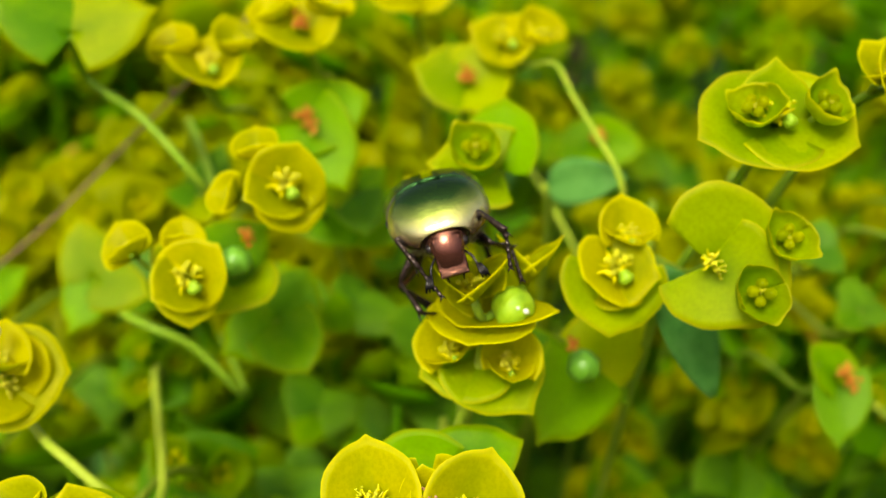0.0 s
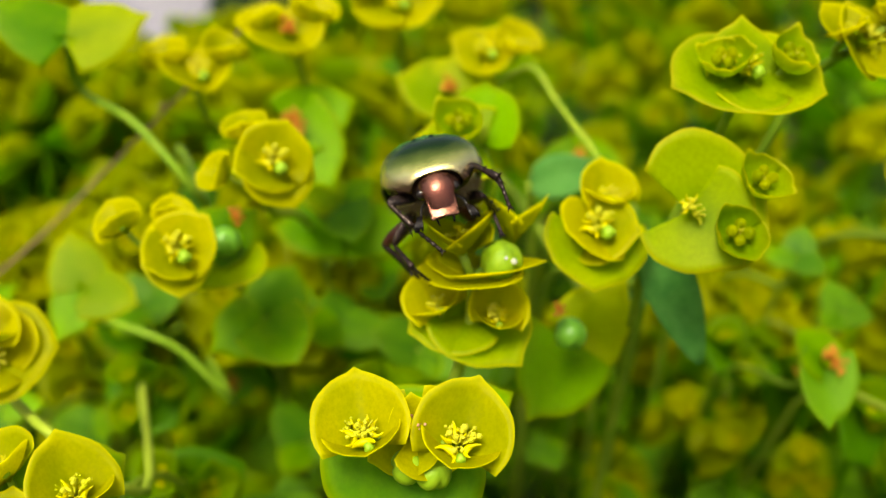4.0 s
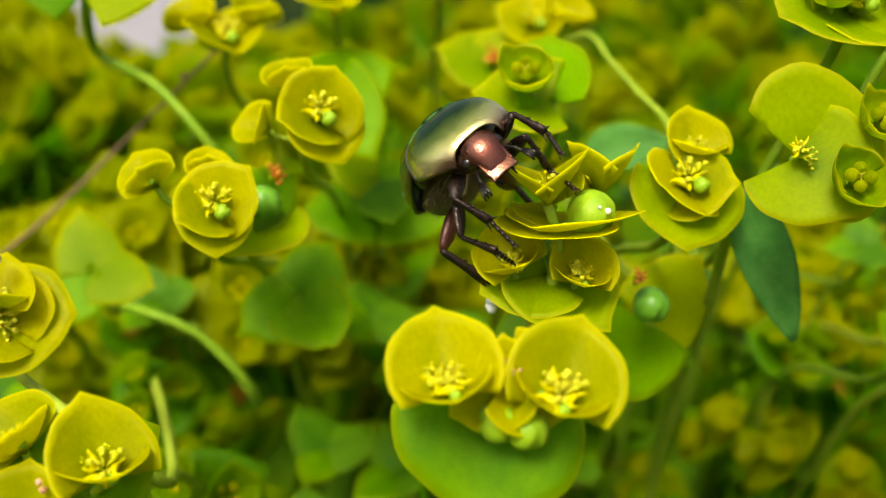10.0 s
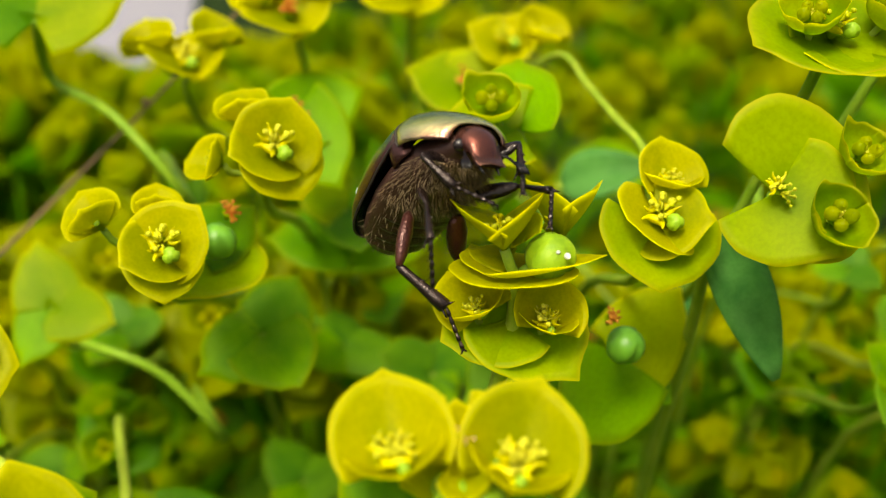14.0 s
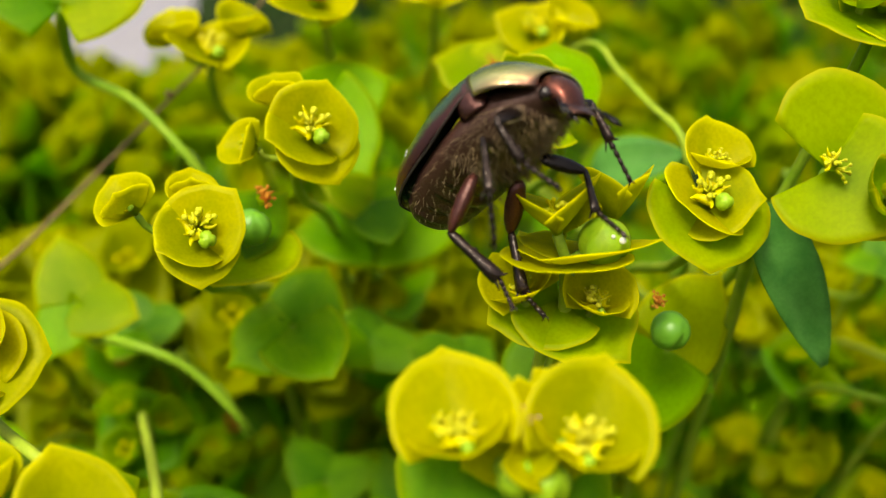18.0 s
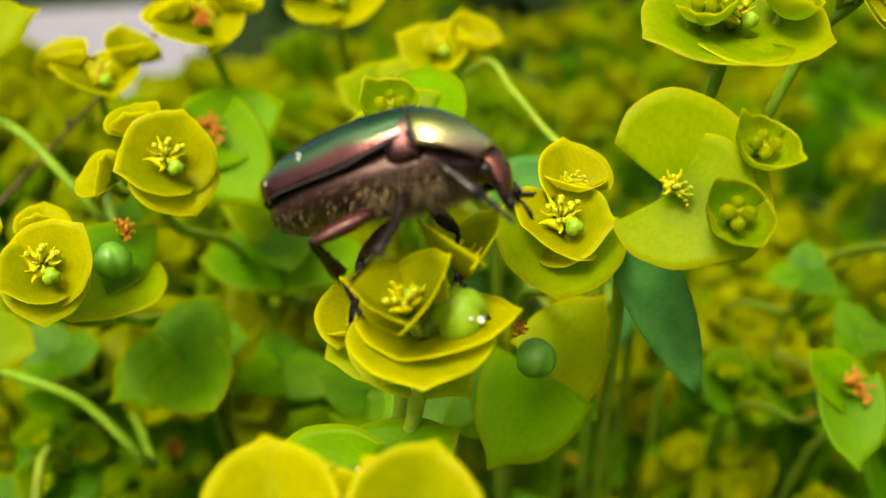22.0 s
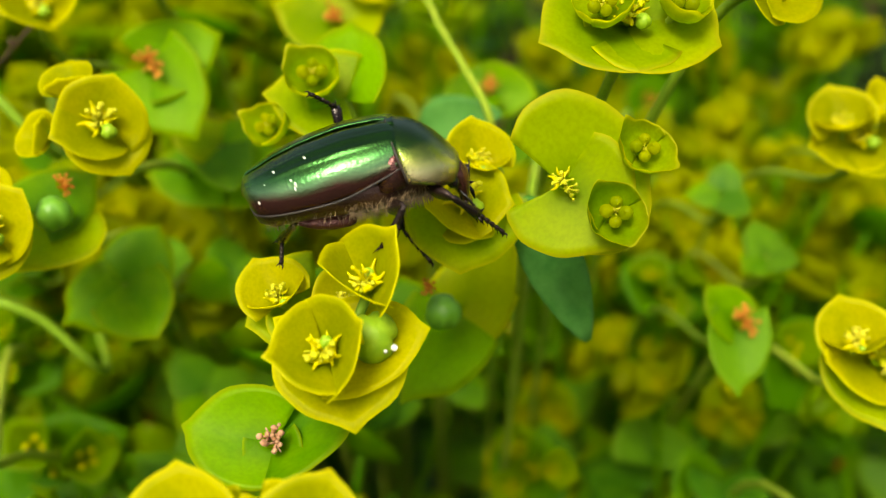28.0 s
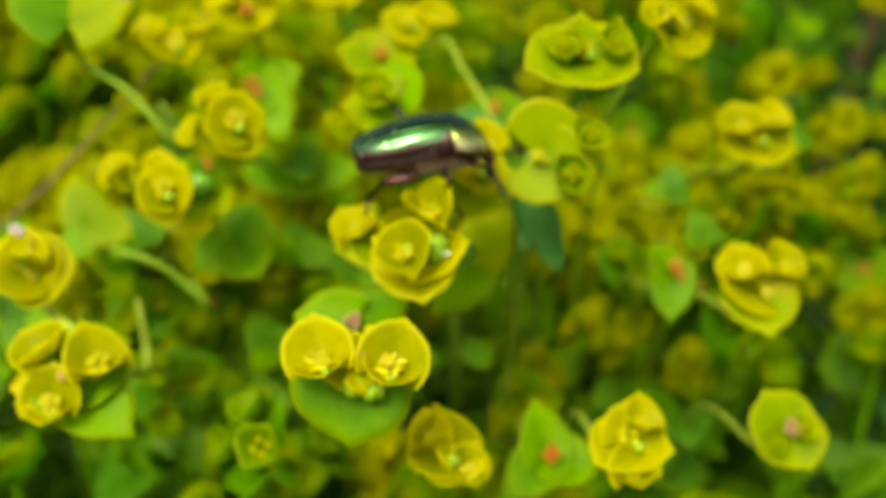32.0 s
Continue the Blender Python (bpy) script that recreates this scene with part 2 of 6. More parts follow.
def bract_mesh(material, variant, kind="open"):
    key = (material.name, variant, kind)
    if key not in BRACTS:
        shape = {"open": dict(cup=0.18, droop=0.05, wave=0.012), "cup": dict(cup=0.34, droop=0.0, wave=0.010, spread=104.0, fold=0.06), "petal": dict(cup=0.22, droop=-0.05, wave=0.010, spread=82.0, fold=0.08), "flat": dict(cup=0.06, droop=0.12, wave=0.012, spread=88.0)}[kind]
        v, f = sheet(bract_points(5.0, 5.0 + 0.3 * (variant % 3), seed=variant, tip=0.09 + 0.05 * (variant % 2), **shape), 0.07)
        BRACTS[key] = me = mesh_from("bract", v, f, material)
        me.attributes.new("rim", "FLOAT", "POINT").data.foreach_set("value", [i / 6 for i in range(7) for j in range(27)] * 2)
    return BRACTS[key]


CUPS = {}


def cup_mesh(material, variant, closed):
    """Half of a small cup: a hollow rounded bract, pinched to a point at its tip."""
    key = (material.name, variant, closed)
    if key not in CUPS:
        rnd = random.Random(variant * 7 + closed)
        ph = rnd.uniform(0, 6.28)
        top = radians(94 if closed else 74 + 8 * (variant % 2))
        rows = []
        for i in range(9):
            v = 0.04 + 0.96 * i / 8
            row = []
            for j in range(27):
                q = 2 * j / 26 - 1
                a = radians(104) * q
                point = math.exp(-(q / 0.13) ** 2) * v ** 3
                rr = 2.6 * math.sin(top * v) * (1 + 0.03 * math.sin(3 * a + ph) + 0.02 * math.sin(9 * a + 2 * ph) * v) * (1 - 0.10 * abs(q) * v) + (0.42 if closed else 0.30) * point
                zz = 2.5 * (1 - math.cos(top * v)) * (1 + 0.07 * math.sin(2 * a + ph) * v) + 0.75 * point - 0.5 * abs(q) ** 3 * v * v + 0.09 * math.sin(7 * a + ph) * v ** 3
                fl = 0.35 * max(0.0, v - 0.8) / 0.2 if not closed else 0.10 * max(0.0, v - 0.88) / 0.12
                rr += fl * (0.6 + 0.4 * math.sin(4 * a + ph))
                row.append((rr * math.cos(a), rr * math.sin(a), zz))
            rows.append(row)
        v, f = sheet(rows, 0.06)
        CUPS[key] = me = mesh_from("small_bract", v, f, material)
        me.attributes.new("rim", "FLOAT", "POINT").data.foreach_set("value", [0.42 + 0.58 * i / 8 for i in range(9) for j in range(27)] * 2)
    return CUPS[key]


def gland_shape():
    """A crescent gland whose two thin horns point outwards."""
    pts = [(1.15, -0.62, 0.30), (0.85, -0.58, 0.16), (0.55, -0.46, 0.06), (0.38, -0.24, 0.0), (0.33, 0.0, 0.0), (0.38, 0.24, 0.0), (0.55, 0.46, 0.06), (0.85, 0.58, 0.16), (1.15, 0.62, 0.30)]
    rad = [0.05, 0.10, 0.17, 0.25, 0.28, 0.25, 0.17, 0.10, 0.05]
    return tube(pts, rad, 6)


def fruit_shape(r):
    """A three-lobed round capsule."""
    verts, faces = [], []
    nu, nv = 24, 12
    for i in range(nv + 1):
        th = math.pi * i / nv
        for k in range(nu):
            a = 2 * math.pi * k / nu
            lobe = 1 - 0.27 * (1 - abs(math.cos(1.5 * a))) ** 2.5 * math.sin(th) ** 0.5
            rr = max(0.01, math.sin(th)) * r * lobe
            verts.append((rr * math.cos(a), rr * math.sin(a), -r * 0.98 * math.cos(th)))
    for i in range(nv):
        for k in range(nu):
            a, b = i * nu + k, i * nu + (k + 1) % nu
            faces.append((a, b, b + nu, a + nu))
    return verts, faces


GLAND_ME = mesh_from("gland", *gland_shape(), GLAND)
CUP_ME = mesh_from("cup", *lathe([(0.25, -1.2), (0.55, -0.6), (0.85, 0.0), (0.8, 0.12), (0.5, 0.05), (0.1, 0.0)], 12), LIME)
FRUIT_ME = mesh_from("fruit", *fruit_shape(1.0), FRUIT)
DARKFRUIT_ME = mesh_from("fruit", *fruit_shape(1.0), DARKFRUIT)
STYLE_ME = mesh_from("style", *joined([(*tube(curve_points([(0, 0, 0), (0.15 * s, 0, 0.8), (0.5 * s, 0, 1.3)], 4), 0.11, 6), None) for s in (-1, 1)] + [(*ball(0.2, 8), turn(at=(0.5 * s, 0, 1.3))) for s in (-1, 1)]), GLAND)


def tuft_shape(seed):
    """A ragged tuft of stamens and torn lobes."""
    rnd = random.Random(seed)
    pieces = []
    for k in range(15):
        a, lean, h = rnd.uniform(0, 6.28), rnd.uniform(0.15, 0.85), rnd.uniform(0.35, 0.95)
        tip = (lean * math.cos(a), lean * math.sin(a), h)
        pieces.append((*tube([(0.15 * math.cos(a), 0.15 * math.sin(a), 0), (tip[0] * 0.4, tip[1] * 0.4, h * 0.6), tip], [0.08, 0.07, 0.05], 5), None))
        if k % 3:
            pieces.append((*ball(rnd.uniform(0.12, 0.22), 6, 0.8), turn(at=tip)))
    return joined(pieces)


WITHER_MES = [mesh_from("withered_tuft", *tuft_shape(k), ORANGE) for k in (4, 5)]
BROWN_MES = [mesh_from("withered_tuft", *tuft_shape(k), WITHERED) for k in (6, 7)]
STAMEN_MES = [mesh_from("stamen_tuft", *tuft_shape(k), STAMEN) for k in (1, 2, 3)]


def view_way(right, up, near):
    """A world direction from right, up and towards the viewer, in a frame that leans back by 20 degrees."""
    c, s = math.cos(radians(20)), math.sin(radians(20))
    return Vector((right, up * s - near * c, up * c + near * s)).normalized()


def facing(place, normal, axis_deg=0.0, scale=1.0):
    """A pose at a place in millimetres, z along normal, x turned by axis_deg from the view's right."""
    n = Vector(normal).normalized()
    e1 = (Vector((1, 0, 0)) - n * n.x).normalized()
    e2 = n.cross(e1)
    a = radians(axis_deg)
    x = math.cos(a) * e1 + math.sin(a) * e2
    m = Matrix((x, n.cross(x), n)).transposed().to_4x4()
    return Matrix.Translation(Vector(place) * MM) @ m @ Matrix.Diagonal((scale, scale, scale, 1))


def cyathium(parent, m, size=1.0, fruit=0.8, state="fresh", lean=(0.5, -0.5)):
    """The small flower: a cup with four horned glands, stamens and a nodding fruit. state: fresh, spent, withered, brown or bud."""
    cup = part("flower_cup", CUP_ME, parent, m @ Matrix.Diagonal((size, size, size, 1)))
    spin = len(scene.objects) % 5
    if state in ("withered", "brown"):
        mes = WITHER_MES if state == "withered" else BROWN_MES
        part("withered_tuft", mes[0], cup, turn(10, 5, 40 * spin, s=1.5))
        part("withered_tuft", mes[1], cup, turn(-35, 20, 70 * spin, (0.5 * MM, -0.3 * MM, 0), 1.25))
        return cup
    for k in range(2 if state == "spent" else 4):
        part("gland", GLAND_ME, cup, turn(0, -12 - 9 * ((k + spin) % 3), 38 + 90 * k + 9 * (k % 2) + 17 * spin) @ turn(at=(0.42 * MM, 0, 0.12 * MM), s=1.1 + 0.15 * (k % 3)))
    if state != "bud":
        k = spin % 3
        part("stamen_tuft", STAMEN_MES[k], cup, turn(14 * k - 14, -10, 130 * k, s=1.45 + 0.15 * k))
    if state == "spent":
        part("stamen_tuft", STAMEN_MES[(spin + 1) % 3], cup, turn(60, 10, 40, (0.2 * MM, -0.6 * MM, 0), 1.3))
    if fruit:
        part("fruit", FRUIT_ME, cup, turn(20, 15, 0, at=(lean[0] * 1.8 * MM, lean[1] * 2.4 * MM, 0.55 * MM), s=fruit))
    return cup


BUD_ME = mesh_from("bud", *joined([(*ball(0.62, 10, 1.15), None), (*ball(0.2, 6, 0.6), turn(at=(-0.35, 0, 0.5)))]), YELLOW)


def floret(parent, m, size=1.0, material=YELLOW, variant=0, fruit=0.46):
    """A young flower between two small hollow bracts; lime ones are still half closed round their buds."""
    closed = material in (LIME, OLIVE)
    if closed:
        cup = part("flower_cup", CUP_ME, parent, m @ Matrix.Diagonal((size * 0.8, size * 0.8, size * 0.8, 1)))
        for k in range(4):
            part("bud", BUD_ME, cup, turn(0, 0, 45 + 90 * k + 14 * (variant % 3)) @ turn(0, 12, 0, (0.98 * MM, 0, (0.75 + 0.16 * (k % 2)) * MM), 1.05 + 0.12 * (k % 2)))
        part("stamen_tuft", STAMEN_MES[variant % 3], cup, turn(8, -6, 90 * variant, (0, 0, 0.35 * MM), 0.75))
        for a, lean, r in ((90 + 12 * (variant % 3), 4, 1.12), (-90 + 10 * (variant % 2), 2, 1.2)):
            part("small_bract", cup_mesh(material, variant % 4, True), cup, turn(at=(0, 0, -1.2 * MM)) @ turn(0, 0, a) @ turn(0, lean, 0, s=r))
        return cup
    base = cyathium(parent, m, size * 0.85, fruit, "fresh", (0.15, -0.55))
    for k, (a, lift, r) in enumerate(((90 + 8 * (variant % 3) - 8, 22 + 5 * (variant % 2), 1.12), (-90 - 7 * (variant % 2), 40 + 4 * (variant % 3), 0.94))):
        part("small_bract", bract_mesh(material, (variant * 2 + 3 * k) % 6, "cup"), base, turn(at=(0, 0, (-0.9 - 0.15 * k) * MM)) @ turn(0, 0, a) @ turn(0, -lift, 0, s=r) @ Matrix.Diagonal((1.06, 0.9, 1, 1)))
    part("stamen_tuft", STAMEN_MES[variant % 3], base, turn(25, 10, 60 * variant, (0.3 * MM, 0.5 * MM, 0.2 * MM), 1.1))
    part("stamen_tuft", STAMEN_MES[(variant + 1) % 3], base, turn(-20, -30, 40 * variant, (-0.8 * MM, 1.1 * MM, 0.1 * MM), 0.8))
    part("style", STYLE_ME, base, turn(-14, 10, 50 * variant, (0.2 * MM, 0.7 * MM, 0.3 * MM), 0.7))
    return base


def tip_up(way, mat):
    """Open flowers stand more upright than the half-closed ones."""
    return Vector(way) if mat in (LIME, OLIVE) else (Vector(way) + 0.15 * view_way(0, 1, 0)).normalized()


def head_root(name, label):
    root = new(name)
    root.empty_display_size = 0.01
    return tagged(root, label, "plant", "spurge plants")


def spurge(place, normal, bracts, florets=(), center="fruit", label="spurge flower head with yellow-green bracts on a green stem", size=1.0, stem=None, foot=None, thick=0.45):
    """A flowering shoot of spurge. bracts: (angle, length, lift, material); florets: (right, up, near offsets, normal, axis, size, variant)."""
    root = head_root("spurge_shoot", label)
    p = Vector(place)
    foot = Vector(foot if foot else (p.x * 1.05, p.y + 95, 0))
    root.matrix_basis = Matrix.Translation(foot * MM)
    back = Matrix.Translation(-foot * MM)
    n = Vector(normal).normalized()
    m = back @ facing(place, normal)
    for i, b in enumerate(bracts):
        ang, length, lift, mat = b[:4]
        wide = b[4] if len(b) > 4 else 0.72 if mat is GREEN and center in ("withered", "brown") else 1.0
        jit = random.Random(int(p.x * 31 + p.y * 17) + i)
        if mat is YELLOW:
            ang, length, lift = ang + jit.uniform(-14, 14), length * jit.uniform(0.84, 1.04), lift + jit.uniform(-16, 10)
        part("bract", bract_mesh(mat, int(p.x * 7 + i * 3) % 6, "open"), root, m @ turn(0, 0, ang) @ turn(jit.uniform(-14, 14), -lift, 0, s=length / 5.0) @ Matrix.Diagonal((1, wide, 1, 1)))
    if center:
        cyathium(root, m @ turn(at=(0, 0, 1.2 * MM)), size, 0.75 if center == "fruit" else 0, "fresh" if center == "fruit" else center)
    for off, fn, axis, fs, mat, variant in florets:
        fn = tip_up(fn, mat)
        q = p + off[0] * view_way(1, 0, 0) + off[1] * view_way(0, 1, 0) + off[2] * view_way(0, 0, 1)
        fl = floret(root, back @ facing(q, fn, axis), fs, mat, variant)
        a, b = p - n * 1.2, q - Vector(fn).normalized() * 0.9
        part("ray", mesh_from("ray", *tube([a - foot, a + (b - a) * 0.55 - foot - n * 1.6, a + (b - a) * 0.88 - foot - n * 1.1, b - foot], 0.32, 8), STEM), root)
    path = [p - n * 0.3, p - n * 7 + Vector((0, 1, -1))] + [Vector(q) for q in (stem or [])] + [Vector((p.x * 1.02, p.y + 48, p.z - 36)), Vector((foot.x, foot.y - 8, p.z - 150)), foot]
    pts = [q - foot for q in curve_points(path, 7)]
    part("stem", mesh_from("stem", *tube(pts, [thick + 0.25 * i / len(pts) for i in range(len(pts))], 8), STEM), root)
    return root


def leaf_shoot(place, normal, bracts, label="green spurge shoot with rounded leaves", stem=None, foot=None):
    root = head_root("spurge_shoot", label)
    p = Vector(place)
    foot = Vector(foot if foot else (p.x * 1.05, p.y + 90, 0))
    root.matrix_basis = Matrix.Translation(foot * MM)
    m = Matrix.Translation(-foot * MM) @ facing(place, normal)
    n = Vector(normal).normalized()
    for i, (ang, length, lift, mat) in enumerate(bracts):
        part("leaf", bract_mesh(mat, int(abs(p.x) * 7 + i * 3) % 6, "flat"), root, m @ turn(0, 0, ang) @ turn(0, -lift, 0, s=length / 5.0) @ Matrix.Diagonal((1.12, 0.74, 1, 1)))
    pts = [q - foot for q in curve_points([p, p - n * 6 + Vector((0, 2, -3))] + [Vector(q) for q in (stem or [])] + [Vector((p.x * 1.02, p.y + 46, p.z - 34)), Vector((foot.x, foot.y - 8, p.z - 150)), foot], 6)]
    part("stem", mesh_from("stem", *tube(pts, 0.55, 8), STEM), root)
    return root


# ---- ground, path ----
def soil_material():
    m, nt, bsdf, out = nodes_of("soil")
    n = noise_tex(nt, 18, 6.0, 0.65)
    nt.links.new(ramp(nt, n, [(0.3, (0.012, 0.014, 0.006)), (0.5, (0.016, 0.030, 0.006)), (0.75, (0.020, 0.048, 0.007))]), bsdf.inputs["Base Color"])
    bsdf.inputs["Roughness"].default_value = 0.95
    bsdf.inputs["Specular IOR Level"].default_value = 0.05
    bump(nt, bsdf, n, 0.8, 0.02)
    return m


def ground():
    verts, faces, n = [], [], 40
    for i in range(n + 1):
        for j in range(n + 1):
            x, y = -60 + 120 * (i / n), -30 + 120 * (j / n)
            verts.append((x * 1000, y * 1000, 0))
    for i in range(n):
        for j in range(n):
            a = i * (n + 1) + j
            faces.append((a, a + n + 1, a + n + 2, a + 1))
    tagged(new("ground", mesh_from("ground", verts, faces, soil_material())), "dark bare soil under the plants", "ground", kind="structure")


def pavement():
    m = plain("pale pavement", (0.20, 0.19, 0.23), (0.29, 0.28, 0.32), 0.85, 0.0, 6, 0.3, 0.004)
    h = 12
    flat = [(-14000, 2300), (-560, 2300), (-1900, 9500), (-14000, 9500)]
    v = [(x, y, 0) for x, y in flat] + [(x, y, h) for x, y in flat]
    f = [(4, 5, 6, 7), (0, 1, 5, 4), (1, 2, 6, 5), (2, 3, 7, 6), (3, 0, 4, 7)]
    tagged(new("pavement", mesh_from("pavement", v, f, m, False)), "pale grey pavement beyond the flower bed", "pavement", kind="structure")


ground()
pavement()


# ---- the shoots round the beetle ----
RIGHT_HEAD = spurge((23.7, 76.5, 558.0), view_way(-0.08, 0.25, 0.95), [(-52, 6.0, 2, OLIVE, 1.18), (28, 7.2, 8, OLIVE, 1.2)],
    [((5.9, 2.6, 2.2), view_way(0.15, 0.4, 0.9), 40, 0.90, OLIVE, 0), ((3.5, -2.1, 2.8), view_way(0.1, 0.25, 0.95), 10, 0.98, OLIVE, 2)],
    "spent", "spurge flower head with wide lime-green bracts and two cups", 0.72)
MIDDLE_HEAD = spurge((16.1, 81.5, 554.2), view_way(0, 0.55, 0.84), [(205, 4.8, 26, YELLOW, 1.15), (-25, 4.8, 26, YELLOW, 1.15), (-92, 5.6, -14, LIME, 1.2)],
    [((1.6, 3.4, -1.5), view_way(0.15, 0.5, 0.85), 8, 0.82, YELLOW, 1)],
    "fruit", "spurge flower head with a yellow cup over a broad bract", 1.0)
TOP_HEAD = spurge((29.6, 83.4, 568.6), view_way(0.05, 0.62, 0.78), [(205, 7.6, 8, OLIVE), (-28, 7.4, 8, LIME), (90, 5.0, 30, LIME)],
    [((-2.3, 1.2, 2.2), view_way(-0.2, 0.6, 0.75), 60, 0.92, LIME, 3), ((4.0, 1.4, 1.8), view_way(0.25, 0.6, 0.75), -20, 0.95, LIME, 1)],
    "fruit", "spurge flower head with wide lime bracts and a hanging fruit", 0.9, stem=[(24.0, 99, 540)])
spurge((42.2, 88.4, 570.4), view_way(0.45, 0.45, 0.75), [(215, 5.8, 15, YELLOW), (10, 5.8, 15, YELLOW)],
    [((-1.8, 1.0, 2.0), view_way(-0.1, 0.6, 0.8), 30, 0.7, YELLOW, 2), ((3.0, 2.2, 1.0), view_way(0.5, 0.6, 0.6), 0, 0.7, YELLOW, 4)],
    "spent", "spurge flower head with yellow cupped bracts", stem=[(33.0, 101, 545)])
# the left pair
spurge((-16.3, 91.2, 558.6), view_way(0.25, 0.5, 0.83), [(60, 5.2, 30, YELLOW), (215, 4.6, 35, YELLOW), (-45, 5.4, -8, YELLOW)],
    [((-2.6, 3.6, -0.5), view_way(-0.2, 0.8, 0.5), 10, 0.75, YELLOW, 0), ((-5.0, -0.6, 0), view_way(-0.7, 0.3, 0.6), 80, 0.7, YELLOW, 3)],
    "fruit", "spurge flower head with yellow bracts and tangled stamens")
spurge((-25.2, 83.8, 552.2), view_way(0.2, 0.45, 0.87), [(50, 5.0, 32, YELLOW), (220, 4.4, 38, YELLOW), (-70, 5.0, -10, YELLOW)],
    [((-5.6, 2.6, -1), view_way(-0.5, 0.6, 0.6), 20, 0.8, YELLOW, 2), ((-0.6, 3.4, -1.5), view_way(0.1, 0.9, 0.4), 10, 0.65, YELLOW, 5)],
    "fruit", "spurge flower head with bright yellow bracts")
LEFT_LEAVES = spurge((-24.0, 92.0, 549.5), view_way(0.05, 0.55, 0.83), [(-100, 6.6, 14, LIME, 1.3), (45, 6.0, -6, GREEN, 0.9)], (), None, "spurge shoot with broad green leaves under a seed capsule")
part("capsule", DARKFRUIT_ME, LEFT_LEAVES, Matrix.Translation((Vector((-21.6, 89.5, 551.0)) - Vector((-24.0 * 1.05, 187.0, 0))) * MM) @ turn(20, 10, 0, s=1.7), "dark green seed capsule")
cyathium(LEFT_LEAVES, Matrix.Translation((Vector((-20.6, 90.5, 553.4)) - Vector((-24.0 * 1.05, 187.0, 0))) * MM) @ turn(20, 20, 0), 0.7, 0, "withered")
spurge((-29.0, 117.9, 562.4), view_way(0.1, 0.55, 0.8), [(30, 6.0, 22, YELLOW), (200, 6.0, 22, YELLOW)], [((-4, 2.2, 0), view_way(-0.3, 0.7, 0.6), 0, 0.9, YELLOW, 1), ((3.6, 2.6, 0.5), view_way(0.3, 0.7, 0.6), 30, 0.9, YELLOW, 2)], "fruit", "yellow spurge flower head behind the front shoots")
spurge((-16.8, 116.7, 567.5), view_way(-0.1, 0.5, 0.83), [(20, 5.6, 22, YELLOW), (205, 5.6, 22, YELLOW)], [((3, 2.6, 0), view_way(0.3, 0.7, 0.6), 0, 0.85, YELLOW, 1), ((-3.2, 1.6, 0.5), view_way(-0.3, 0.7, 0.6), 30, 0.8, YELLOW, 4)], "withered", "yellow spurge flower head with a withered centre")
# behind the beetle
spurge((6.0, 93.5, 559.6), view_way(-0.10, 0.5, 0.85), [(84, 8.4, -2, GREEN, 0.60), (176, 6.6, 5, LIME)], [((-2.6, 2.2, 2.2), view_way(-0.1, 0.5, 0.85), 15, 1.08, LIME, 2), ((-7.0, -2.2, 1), view_way(-0.4, 0.4, 0.8), 60, 0.9, LIME, 0)],
    None, "young pale lime spurge shoot with a closed cup")
spurge((3.0, 126.5, 557.5), view_way(0, 0.5, 0.85), [(165, 6.6, 8, LIME), (10, 6.6, 8, LIME)], (), "withered", "lime spurge bracts round an orange withered flower", 1.1)
spurge((-17.0, 114.0, 556.8), view_way(0.1, 0.4, 0.9), [(-60, 9.0, -5, GREEN), (30, 8.0, 0, GREEN)], (), "withered", "green spurge leaves round an orange withered flower", 1.1)
spurge((23.3, 141.0, 543.0), view_way(0, 0.4, 0.9), [(200, 7.0, 0, GREEN), (-10, 7.0, 0, GREEN)], (), "withered", "green spurge leaves round an orange withered flower", 1.1)
spurge((8.2, 127.5, 562.6), view_way(0, 0.45, 0.88), [(170, 5.4, 25, YELLOW), (-5, 5.4, 25, YELLOW)], [((4.6, 0.6, 0.5), view_way(0.3, 0.5, 0.8), 20, 0.95, YELLOW, 1)],
    "fruit", "yellow spurge flower head on a long curved stalk", stem=[(13.6, 120, 562.4), (15.9, 114, 560.0), (18.1, 108, 557.3), (19.9, 102, 555.0), (21.0, 103, 549.0), (22.0, 112, 532.0)], thick=0.28)
spurge((-3.5, 132.0, 568.5), view_way(0, 0.6, 0.8), [(170, 6.4, 12, YELLOW), (0, 6.4, 12, YELLOW)], [((-3.5, 2, 0), view_way(-0.3, 0.7, 0.6), 0, 0.9, YELLOW, 4), ((3.5, 2, 0), view_way(0.3, 0.7, 0.6), 0, 0.9, YELLOW, 5)], "fruit", "yellow spurge flower head behind the front shoots")
# right of the beetle
spurge((47.5, 97.0, 530.2), view_way(0.1, 0.5, 0.85), [(128, 5.2, 15, GREEN, 0.7), (-100, 8.0, 0, LEAF, 0.52)], (), "withered", "green spurge leaves round an orange withered flower", 1.15)
spurge((55.5, 82.0, 535.0), view_way(0.1, 0.55, 0.82), [(200, 6.4, 15, YELLOW), (-90, 6.6, 0, LIME), (20, 6.0, 15, YELLOW)], [((-2.5, 2.6, 2), view_way(-0.3, 0.6, 0.7), 0, 0.95, YELLOW, 1), ((3.2, 2.8, 1.5), view_way(0.3, 0.6, 0.7), 20, 0.95, YELLOW, 3)], "spent", "large yellow spurge flower head with white-tipped stamens")
